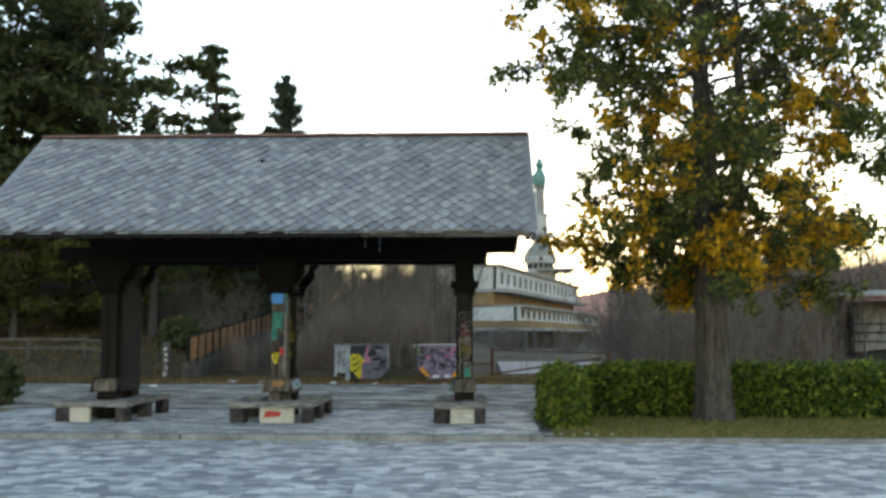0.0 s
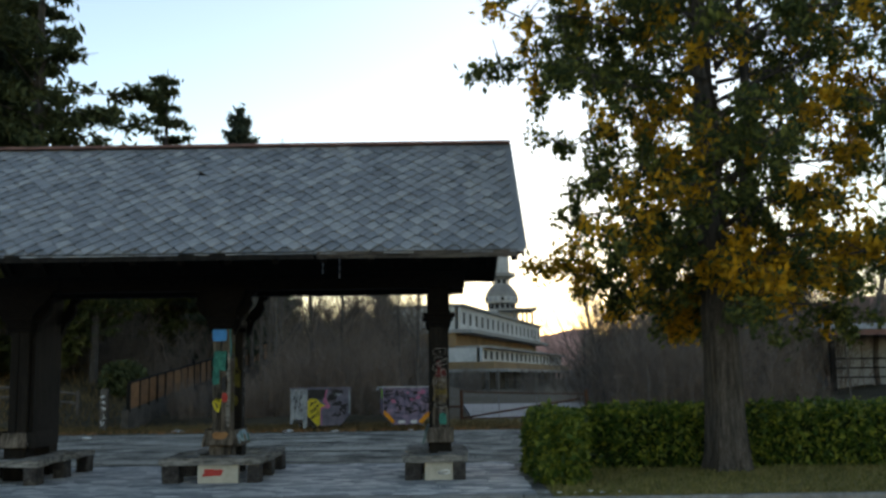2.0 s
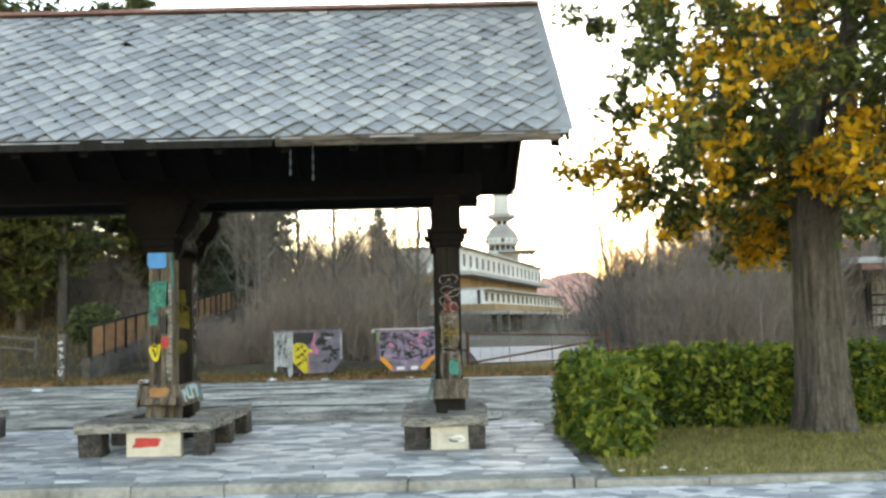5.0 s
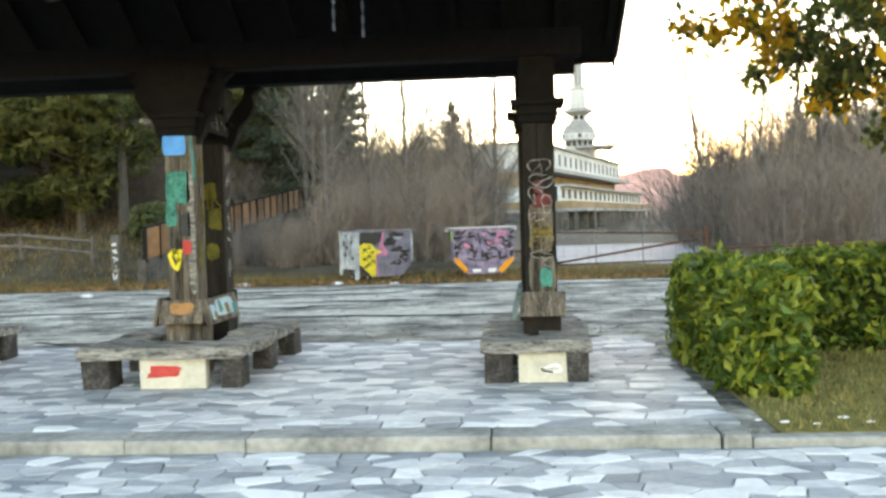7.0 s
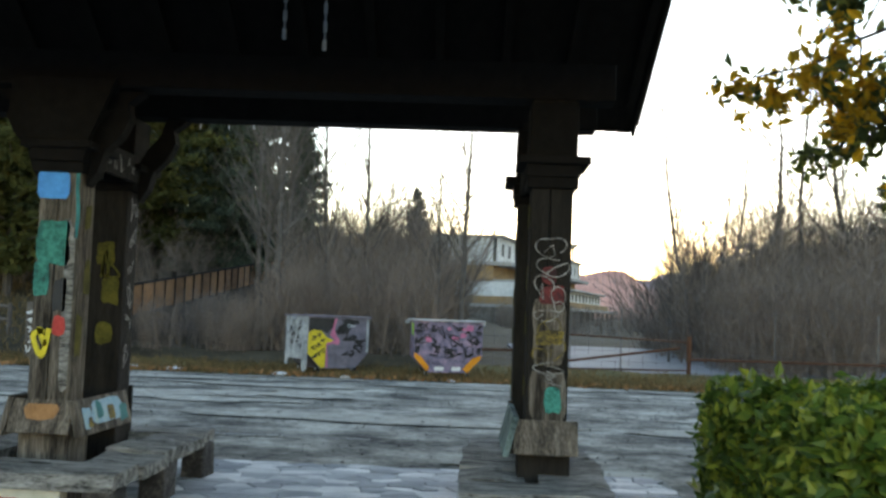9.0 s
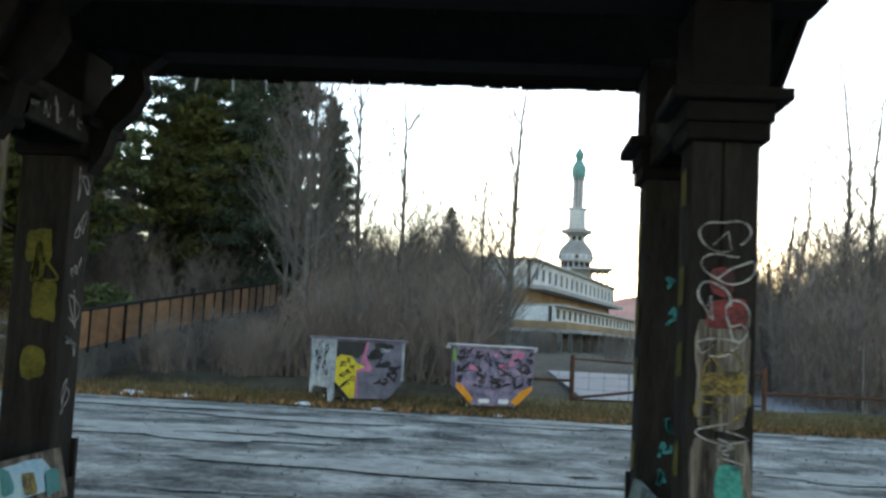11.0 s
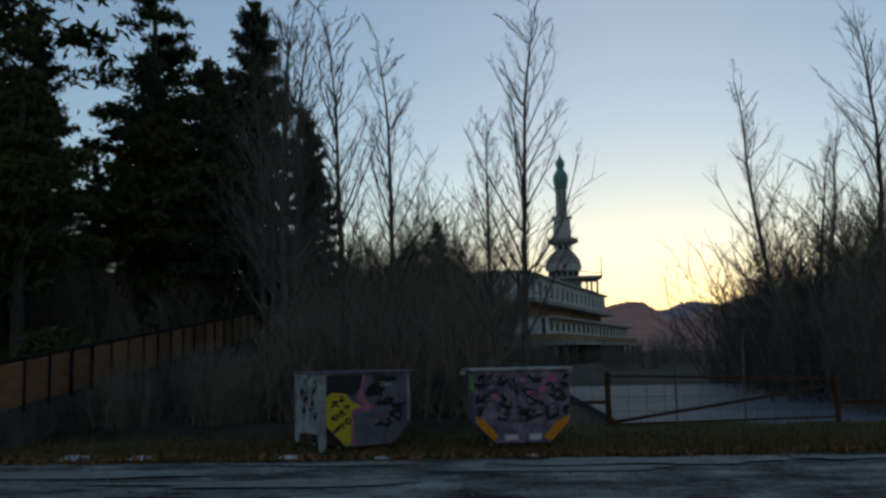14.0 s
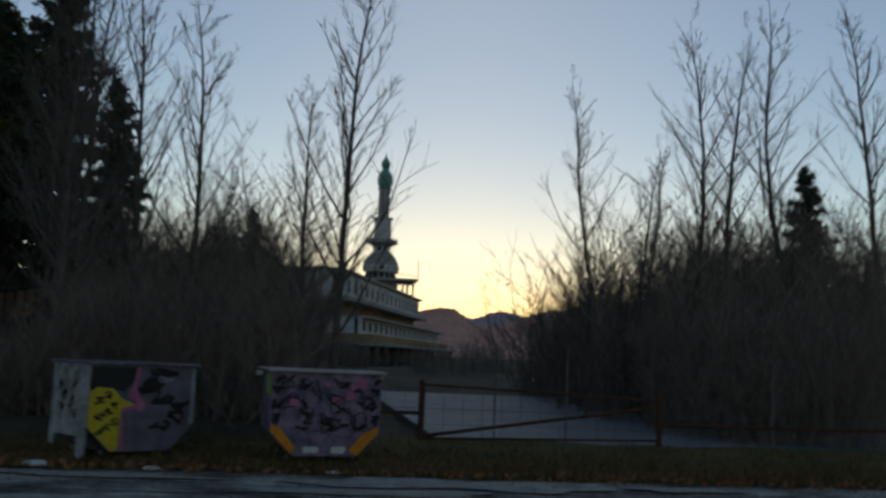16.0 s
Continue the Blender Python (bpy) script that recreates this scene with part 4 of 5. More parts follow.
for nm, pr, mt in (("tower_drum", [(3.2, 10), (3.2, 13.6), (3.5, 13.7), (3.5, 14.2), (3.0, 14.3)], "plaster"),
                   ("dome_band", [(2.6, 14.2), (2.6, 15.7), (3.15, 15.8), (3.2, 16.9)], "plaster"),
                   ("dome", [(3.2, 16.9), (3.05, 17.5), (2.6, 18.3), (2.0, 19.0), (1.3, 19.6)], "slab"),
                   ("neck", [(1.15, 19.5), (1.15, 20.7)], "void"),
                   ("gallery", [(1.5, 20.2), (2.2, 20.7), (2.8, 20.85), (2.8, 21.1), (2.75, 21.15), (2.75, 21.5), (2.65, 21.5), (2.65, 21.2), (1.6, 21.2)], "slab"),
                   ("drum", [(1.62, 21.2), (1.5, 25.1), (1.85, 25.2), (1.85, 25.5), (1.0, 25.55)], "plaster"),
                   ("shaft_core", [(0.45, 25.4), (0.45, 31)], "slab"),
                   ("shaft_ring", [(1.05, 30.6), (1.2, 30.75), (1.2, 30.95), (0.9, 31)], "slab"),
                   ("finial", [(1.0, 30.95), (1.3, 31.6), (1.38, 32.4), (1.25, 33.2), (0.85, 33.9), (0.6, 34.25), (0.68, 34.6), (0.86, 35.2), (0.75, 35.7), (0.4, 36.2), (0.14, 36.7), (0.03, 37.4)], "copper")):
    keep(lathe(nm, pr, mt, hall, MX, MY, 20), hall)
for i in range(8):
    a = i * math.pi / 4
    ca, sa = math.cos(a), math.sin(a)
    keep(piece("shaft_column", *tubes([((MX + 0.85 * ca, MY + 0.85 * sa, 25.4), 0.17, (MX + 0.85 * ca, MY + 0.85 * sa, 30.8), 0.16)], 6), "plaster", hall), hall)
    keep(piece("neck_column", *tubes([((MX + 1.4 * ca, MY + 1.4 * sa, 19.4), 0.16, (MX + 1.5 * ca, MY + 1.5 * sa, 20.8), 0.16)], 6), "plaster", hall), hall)
    keep(piece("gallery_post", *tubes([((MX + 2.65 * ca, MY + 2.65 * sa, 21.1), 0.08, (MX + 2.65 * ca, MY + 2.65 * sa, 22.1), 0.06)], 5), "slab", hall), hall)
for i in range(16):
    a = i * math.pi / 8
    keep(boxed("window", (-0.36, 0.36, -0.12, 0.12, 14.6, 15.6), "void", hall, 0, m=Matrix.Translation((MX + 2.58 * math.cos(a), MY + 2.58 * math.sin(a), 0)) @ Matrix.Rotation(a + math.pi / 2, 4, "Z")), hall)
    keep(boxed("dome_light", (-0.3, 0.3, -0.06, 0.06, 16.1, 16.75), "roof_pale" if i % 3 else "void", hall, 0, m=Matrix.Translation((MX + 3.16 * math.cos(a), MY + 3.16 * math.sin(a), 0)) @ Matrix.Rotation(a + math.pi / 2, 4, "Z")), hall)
# lookout deck on stilts beside the drum
keep(boxed("deck", (MX - 1, MX + 6.2, MY - 6, MY + 4, 14.0, 14.45), "slab", hall, 0), hall)
for dx in (2.0, 3.6, 4.4, 5.4):
    keep(piece("stilt", *tubes([((MX + dx, MY - 5, 11), 0.2, (MX + dx, MY - 5, 14.1), 0.2)], 6), "slab", hall), hall)
keep(piece("deck_rail", *tubes([((MX + 1, MY - 6, 15.3), 0.06, (MX + 6.1, MY - 6, 14.9), 0.06), ((MX + 6.1, MY - 6, 14.2), 0.1, (MX + 6.1, MY - 6, 17.8), 0.06)], 5), "slab", hall), hall)

# a pale house half hidden behind the scrub
house = tagged(empty("house", -9, 105, 0), "pale derelict house half hidden behind bare trees", "house")
scene.view_layers[0].update()
keep(boxed("wall", (-10.5, -4.5, 104, 112, 0, 4.2), "plaster", house, 0), house)
keep(boxed("roof_slab", (-11, -4, 103, 113, 4.2, 4.5), "slab", house, 0), house)
keep(boxed("roof_slab", (-8.5, -3.6, 102.5, 108, 6.4, 6.7), "slab", house, 0), house)
keep(boxed("wall", (-8, -4.2, 103.5, 108, 4.5, 6.4), "plaster", house, 0), house)
for i in range(4):
    keep(boxed("window", (-10 + i * 1.4, -9.3 + i * 1.4, 103.9, 104.05, 2.2, 3.6), "void", house, 0), house)

# a pavilion with railing off to the side
pav = tagged(empty("pavilion", 20, 47, 0), "low pavilion with a pale roof, red beam and dark railing", "pavilion")
scene.view_layers[0].update()
keep(boxed("wall", (17.5, 30, 48, 54, 0, 3.2), "plaster", pav, 0), pav)
keep(boxed("roof", (16.0, 31, 45.2, 55, 3.3, 3.55), "roof_pale", pav, 0.03), pav)
keep(boxed("beam", (16.2, 31, 45.3, 45.5, 3.05, 3.3), "ridge", pav, 0), pav)
for i in range(6):
    keep(boxed("post", (16.4 + i * 2.6, 16.6 + i * 2.6, 45.4, 45.6, 0, 3.1), "dark_wood", pav, 0), pav)
for z in (1.2, 1.6, 2.0):
    keep(boxed("rail", (16.5, 30, 45.45, 45.52, z, z + 0.07), "dark_wood", pav, 0), pav)
# dark red roof terrace behind the scrub
far_house = tagged(empty("low_house", 24, 62, 0), "long low pale house under a dark roof behind trees", "house")
scene.view_layers[0].update()
keep(boxed("wall", (17, 44, 66, 74, 0, 4.2), "plaster", far_house, 0), far_house)
keep(boxed("roof", (16, 45, 65, 75, 4.2, 4.8), "ridge", far_house, 0.1), far_house)


# ---- trees ----
def bare_tree(seed, h, r, limbs=30, label="tall bare winter tree with thin upright branches", low=0.2, wide=0.42):
    """A straight leader with rising limbs, each with twigs and finer shoots."""
    g = random.Random(seed)
    t = tagged(empty("bare_tree"), label, "tree", group="bare trees")
    trunk, crown, at = [], [], []
    p, d = Vector((0, 0, -0.3)), Vector((0, 0, 1))
    n = 12
    for k in range(n):
        d = (d + Vector((g.gauss(0, 0.055), g.gauss(0, 0.055), 0.1))).normalized()
        q = p + d * (h + 0.3) / n
        r0, r1 = r * (1 - k / n) ** 0.9 + 0.006, r * (1 - (k + 1) / n) ** 0.9 + 0.006
        trunk.append((p.copy(), r0, q.copy(), r1))
        at.append((p.copy(), q.copy(), r1))
        p = q
    for i in range(limbs):
        f = low + (0.97 - low) * (i / limbs) ** 0.9
        a0, a1, rr = at[min(n - 1, int(f * n))]
        b = a0.lerp(a1, g.random())
        az = i * 2.4 + g.uniform(-0.5, 0.5)
        d = Vector((math.cos(az), math.sin(az), g.uniform(0.7, 1.9))).normalized()
        ln = h * wide * (1 - f) ** 0.75 * g.uniform(0.45, 1.25) + 0.3
        lr = min(rr * 0.55, 0.01 + ln * 0.007)
        for k in range(4):
            d = (d + Vector((g.gauss(0, 0.16), g.gauss(0, 0.16), 0.14))).normalized()
            e = b + d * ln / 4
            crown.append((b.copy(), lr * (1 - k * 0.2), e.copy(), lr * (0.8 - k * 0.2) + 0.002))
            for _ in range(2):
                c = b.lerp(e, g.random())
                td = (d + Vector((g.gauss(0, 0.5), g.gauss(0, 0.5), 0.25))).normalized()
                tl = ln * g.uniform(0.18, 0.4) * (1.1 - k * 0.15)
                m = c + td * tl
                crown.append((c, 0.0065, m, 0.004))
                for _ in range(3):
                    c2 = c.lerp(m, g.uniform(0.25, 1))
                    sd = (td + Vector((g.gauss(0, 0.45), g.gauss(0, 0.45), 0.2))).normalized()
                    crown.append((c2, 0.0042, c2 + sd * tl * g.uniform(0.35, 0.8), 0.0025))
            b = e
    piece("trunk", *tubes(trunk, 8), "bare_bark", t)
    piece("crown", *tubes(crown, 3), "bare_bark", t)
    return t


def thicket(seed, h, w, n=26):
    """A shrub of many thin grey shoots."""
    g = random.Random(seed)
    t = tagged(empty("shrub"), "leafless grey-brown shrub of thin tangled shoots", "shrub", group="leafless scrub")
    segs = []
    for i in range(n):
        a, q = g.uniform(0, 6.283), w * math.sqrt(g.random())
        p = Vector((q * math.cos(a), q * math.sin(a), -0.2))
        d = Vector((g.gauss(0, 0.22), g.gauss(0, 0.22), 1)).normalized()
        hh = h * g.uniform(0.55, 1.0)
        for k in range(4):
            d = (d + Vector((g.gauss(0, 0.12), g.gauss(0, 0.12), 0.05))).normalized()
            e = p + d * hh / 4
            segs.append((p.copy(), 0.018 - 0.003 * k, e.copy(), 0.015 - 0.003 * k))
            for _ in range(2 + (k > 0)):
                b = p.lerp(e, g.random())
                td = (d * 0.8 + Vector((g.gauss(0, 0.6), g.gauss(0, 0.6), 0.25))).normalized()
                ln = hh * g.uniform(0.14, 0.3)
                m = b + td * ln
                segs.append((b, 0.009, m, 0.005))
                for _ in range(3):
                    c = b.lerp(m, g.uniform(0.3, 1))
                    sd = (td + Vector((g.gauss(0, 0.55), g.gauss(0, 0.55), 0.15))).normalized()
                    segs.append((c, 0.006, c + sd * ln * g.uniform(0.4, 0.8), 0.003))
            p = e
    piece("crown", *tubes([s[:4] for s in segs], 3), "twig", t)
    return t


def conifer(seed, h, spread, leaf, name, label, clear=0.1, layered=True, dens=1.0, size=0.34):
    g, gen = random.Random(seed), np.random.default_rng(seed)
    t = tagged(empty(name), label, "tree", group="evergreens")
    segs = [((0, 0, -0.4), h * 0.022, (0, 0, h * 0.5), h * 0.014), ((0, 0, h * 0.5), h * 0.014, (0, 0, h), 0.02)]
    pts = []
    z = h * clear
    while z < h * 0.985:
        f = (z - h * clear) / (h * (1 - clear))
        if layered:
            reach = spread * (1 - f) ** 0.66 * g.uniform(0.75, 1.1)
        else:
            reach = spread * (min(1, f * 3 + 0.45)) * (1 - f ** 2.2) * g.uniform(0.55, 1.15)
        for b in range(g.randint(4, 6)):
            a = g.uniform(0, 6.283)
            d = Vector((math.cos(a), math.sin(a), g.uniform(-0.25, 0.1) if layered else g.uniform(-0.05, 0.4)))
            rr = reach * g.uniform(0.6, 1.1)
            tip = Vector((0, 0, z)) + d * rr + Vector((0, 0, 0.06 * rr))
            segs.append(((0, 0, z), 0.05 * (1 - f) + 0.015, tuple(tip), 0.008))
            if layered:
                # hanging fans along the bough, its tip turned up
                n = max(14, int(rr * 105 * dens))
                for k in range(n):
                    u = g.uniform(0.1, 1.04)
                    wd = 0.08 + 0.13 * rr * (1 - u * 0.75)
                    p = Vector((0, 0, z)).lerp(tip, u)
                    pts.append((p.x + g.gauss(0, wd), p.y + g.gauss(0, wd), p.z + g.gauss(0, 0.12) - 0.35 * g.random() * (1.1 - u) + 0.12 * u * u))
            else:
                # flat tufted pads along the outer half of the bough
                for c in range(max(2, int(rr * 2.05))):
                    u = g.uniform(0.3, 1.0)
                    q = Vector((0, 0, z)).lerp(tip, u) + Vector((g.gauss(0, 0.16 * rr), g.gauss(0, 0.16 * rr), g.gauss(0, 0.12)))
                    ws = g.uniform(0.22, 0.42) * (0.5 + 0.12 * rr)
                    for k in range(int(46 * dens)):
                        pts.append((q.x + g.gauss(0, ws), q.y + g.gauss(0, ws), q.z + g.gauss(0, 0.11) + 0.08 * g.random()))
        z += h * g.uniform(0.024, 0.04) * (1 if layered else 1.6)
    piece("trunk", *tubes(segs, 6), "bark", t)
    piece("crown", *leaves(np.array(pts), size, gen, 3.0, 0.3), leaf, t)
    return t


def place(ob, spots):
    """Sets the first where spots begin and copies it to the others: (x, y, turn, scale)."""
    for i, (x, y, turn, s) in enumerate(spots):
        m = pose(x, y, height(x, y) + 0.05, 0, 0, turn)
        o = ob if i == 0 else copy_thing(ob, m)
        o.matrix_world = m @ Matrix.Diagonal((s, s, s, 1))


fir = conifer(3, 16.9, 4.0, "spruce", "fir", "tall dark green fir with layered branches", 0.06, size=0.13, dens=1.0)
place(fir, [(-12.3, 59.2, 0, 0.9), (-6, 90, 40, 0.62), (17.2, 54, 10, 0.52), (-11.5, 49.5, 130, 0.62), (-14.5, 52, 20, 0.6), (-10.9, 64, 90, 0.7), (-21.5, 50, 310, 0.95), (-12.2, 53.5, 190, 0.6), (-16.5, 47, 60, 0.6), (-25, 55, 10, 1.1)]
      + [(-12.5 - 1.9 * k, 70 + 5 * (k % 4), 67 * k, 0.32 + 0.03 * (k % 3)) for k in range(16)]
      + [(-19.5, 62, 15, 0.36), (-21.5, 64, 80, 0.38), (-18, 66, 200, 0.36), (-20.5, 58, 140, 0.34)])
pine = conifer(5, 18.2, 4.4, "needle", "pine", "tall dark pine with ragged open branches", 0.2, False, 0.9, 0.15)
place(pine, [(-15.6, 55.6, 0, 0.84), (-18.3, 45, 70, 1.2), (-22.5, 42, 140, 1.3), (-27, 48, 200, 1.2), (-30, 40, 260, 1.2), (-14.2, 41.5, 20, 0.5), (-24.5, 36, 30, 0.95), (-34, 56, 110, 1.2)])
low = conifer(8, 7.0, 3.0, "needle_yellow", "young_pine", "young yellow-green pine with drooping branches", 0.12, False, 1.0, 0.12)
place(low, [(-15.5, 41, 0, 1.0), (-19, 39, 120, 1.0), (-23, 38, 60, 1.1), (-28, 36, 200, 1.1), (-13.2, 50, 20, 1.1)])

sap = bare_tree(21, 8.3, 0.075, 30, "slender bare young tree with rising branches", 0.22, 0.36)
place(sap, [(-1.25, 34.9, 0, 0.98), (-6.2, 37.5, 70, 1.1), (-5.2, 39.5, 160, 1.15), (-4.4, 41, 230, 1.1), (-7.6, 42.5, 300, 1.25), (-6.6, 40, 20, 1.2), (-4.2, 46, 20, 0.75), (-1.7, 35.6, 100, 0.72), (-8.2, 45, 45, 1.2), (-9.2, 48, 200, 1.3)]
      + [(5.3 + 0.6 * k + 1.1 * (k % 3), 42.5 + 2.3 * (k % 4), 50 * k, 0.56 + 0.06 * (k % 4)) for k in range(17)])
poplar = bare_tree(24, 12.6, 0.12, 36, low=0.25, wide=0.34)
place(poplar, [(9.4, 45.9, 0, 1.0), (6.2, 43.8, 90, 0.74), (10.8, 46.8, 200, 0.93), (8.4, 48.5, 270, 0.7), (12.3, 45, 130, 0.97), (15.5, 46, 30, 1.05), (-10.0, 56, 20, 0.9), (19.5, 48, 320, 1.1), (7.7, 46, 220, 0.62)])

th = [thicket(41, 3.8, 1.3, 22), thicket(42, 4.6, 1.5, 24), thicket(43, 3.2, 1.3, 22)]
spots = [[], [], []]
g = random.Random(5)
for i in range(105):
    y = 34.4 + 27 * (i / 105) ** 1.3
    x = g.uniform(-8.5 if y > 55 else -5.8, -2.3 - 0.5 * smooth(34, 50, y))
    spots[i % 3].append((x, y, g.uniform(0, 360), g.uniform(0.65, 1.15) * (0.55 + 0.65 * smooth(34, 48, y))))
for i in range(105):
    y = 36 + 26 * (i / 105)
    x = g.uniform(5.6 + 0.1 * (y - 36), 23)
    if x > 0.34 * y and y < 47:
        x = g.uniform(5.6 + 0.1 * (y - 36), 0.34 * y)
    spots[i % 3].append((x, y, g.uniform(0, 360), g.uniform(0.8, 1.35) * (0.55 + 0.75 * smooth(36, 48, y))))
for i in range(44):
    spots[2].append((g.uniform(-9.2, -4.6), g.uniform(33.4, 40), g.uniform(0, 360), g.uniform(0.26, 0.45)))
for i in range(34):
    y = g.uniform(43, 57)
    spots[i % 3].append((g.uniform(-0.42 * y, -0.235 * y), y, g.uniform(0, 360), g.uniform(0.45, 0.95)))
for i in range(26):
    y = g.uniform(64, 125)
    spots[i % 3].append((g.uniform(-0.2 * y, -0.05 * y), y, g.uniform(0, 360), g.uniform(0.9, 1.3)))
for i in range(14):
    y = g.uniform(95, 128)
    spots[2].append((g.uniform(0.01 * y, 0.14 * y), y, g.uniform(0, 360), g.uniform(0.7, 1.0)))
for i in range(12):
    y = g.uniform(70, 110)
    spots[i % 3].append((g.uniform(0.26 * y, 0.5 * y), y, g.uniform(0, 360), g.uniform(1.2, 1.7)))
for a, b in zip(th, spots):
    place(a, b)
bush = tagged(empty("bush"), "small rounded dark evergreen bush", "bush")
pp = np.random.default_rng(3).normal(size=(900, 3))
pp = pp / np.linalg.norm(pp, axis=1)[:, None] * np.random.default_rng(4).uniform(0.6, 1.05, 900)[:, None] * np.array([0.9, 0.9, 0.7]) + np.array([0, 0, 0.6])
piece("crown", *leaves(pp, 0.16, np.random.default_rng(6)), "needle", bush)
place(bush, [(-12.5, 40, 0, 1.0), (-18.2, 43, 50, 1.2), (-10.8, 20.8, 90, 0.9)])


# ---- the golden conifer by the hedge ----
def golden_tree(x, y):
    g, gen = random.Random(77), np.random.default_rng(77)
    t = tagged(empty("golden_cypress", x, y, -0.02), "broad evergreen with drooping sprays tinged orange-yellow", "tree")
    # trunk with a buttressed foot
    verts, faces, n = [], [], 20
    prof = [(0.44, -0.1), (0.37, 0.06), (0.325, 0.3), (0.29, 0.8), (0.275, 1.4), (0.27, 1.9), (0.27, 2.4), (0.2, 3.4), (0.19, 4.8), (0.13, 6.5), (0.07, 8.5), (0.02, 10)]
    for k, (r, z) in enumerate(prof):
        cx = 0.02 * math.sin(z * 1.1) - 0.02 * z
        for i in range(n):
            a = 2 * math.pi * i / n
            rr = r * (1 + 0.10 * math.sin(a * 5 + z * 0.4) * (1 if z < 2.4 else 0.5) + 0.05 * noise.noise(Vector((math.cos(a) * 2, math.sin(a) * 2, z * 2))))
            verts.append((cx + rr * math.cos(a), rr * math.sin(a), z))
    for k in range(len(prof) - 1):
        for i in range(n):
            j = (i + 1) % n
            faces.append((k * n + i, k * n + j, (k + 1) * n + j, (k + 1) * n + i))
    piece("trunk", verts, faces, "bark", t)
    segs, tips = [], []
    second = [((0.1, 0, 2.2), 0.17, (0.45, 0.1, 3.6), 0.14), ((0.45, 0.1, 3.6), 0.14, (0.6, 0.1, 5.5), 0.1), ((0.6, 0.1, 5.5), 0.1, (0.55, 0.1, 9), 0.02)]
    segs += [(Vector(a), b, Vector(c), d, 3) for a, b, c, d in second]
    for i in range(74):
        z = 2.3 + 7.2 * (i / 74) ** 1.15
        f = (z - 2.3) / 7.2
        a = i * 2.4 + g.uniform(-0.4, 0.4)
        reach = (2.6 + 1.45 * smooth(2.8, 6.0, z)) * (1 - 0.55 * smooth(6.5, 10, z)) * g.uniform(0.65, 1.05)
        p = Vector((0.1, 0, z))
        d = Vector((math.cos(a), math.sin(a), 0.45)).normalized()
        rr = 0.055 * (1 - 0.5 * f)
        m = 7
        for k in range(m):
            d = (d + Vector((g.gauss(0, 0.1), g.gauss(0, 0.1), g.gauss(0, 0.07) - 0.10))).normalized()
            q = p + d * reach / m
            segs.append((p.copy(), rr, q.copy(), rr * 0.8, 2))
            rr *= 0.8
            if k >= 1:
                for _ in range(3):
                    sd = (d * 0.4 + Vector((g.gauss(0, 1), g.gauss(0, 1), g.gauss(0, 0.6) - 0.15)).normalized() * 0.75).normalized()
                    e = q + sd * g.uniform(0.25, 0.75) * (0.6 + 0.4 * reach / 3)
                    segs.append((q.copy(), 0.012, e.copy(), 0.004, 1))
                    if g.random() < 0.7:
                        tips.append((e, (q + e) / 2))
            p = q
        tips.append((p, p))
    piece("branchwork", *tubes([s[:4] for s in segs], 5), "bark", t)
    green, gold = [], []
    for e, mid in tips:
        warm = noise.noise(Vector((e.x * 0.8 + 5, e.y * 0.8, e.z * 0.8)))
        is_gold = warm + g.gauss(0, 0.16) > 0.07 + 0.05 * max(0, e.z - 5)
        for _ in range(g.randint(44, 76)):
            c = mid.lerp(e, g.uniform(0.2, 1.2))
            v = (c.x + g.gauss(0, 0.085), c.y + g.gauss(0, 0.085), c.z + g.gauss(0, 0.085) - abs(g.gauss(0, 0.07)))
            (gold if is_gold and g.random() < 0.75 else green).append(v)
    piece("crown", *leaves(np.array(green), 0.066, gen, 2.0, 0.5), "thuja", t, "dark green scaly sprays")
    piece("gold_sprays", *leaves(np.array(gold), 0.07, gen, 2.0, 0.5), "thuja_gold", t, "orange-yellow sprays")
    return t


golden_tree(4.0, 17.65)


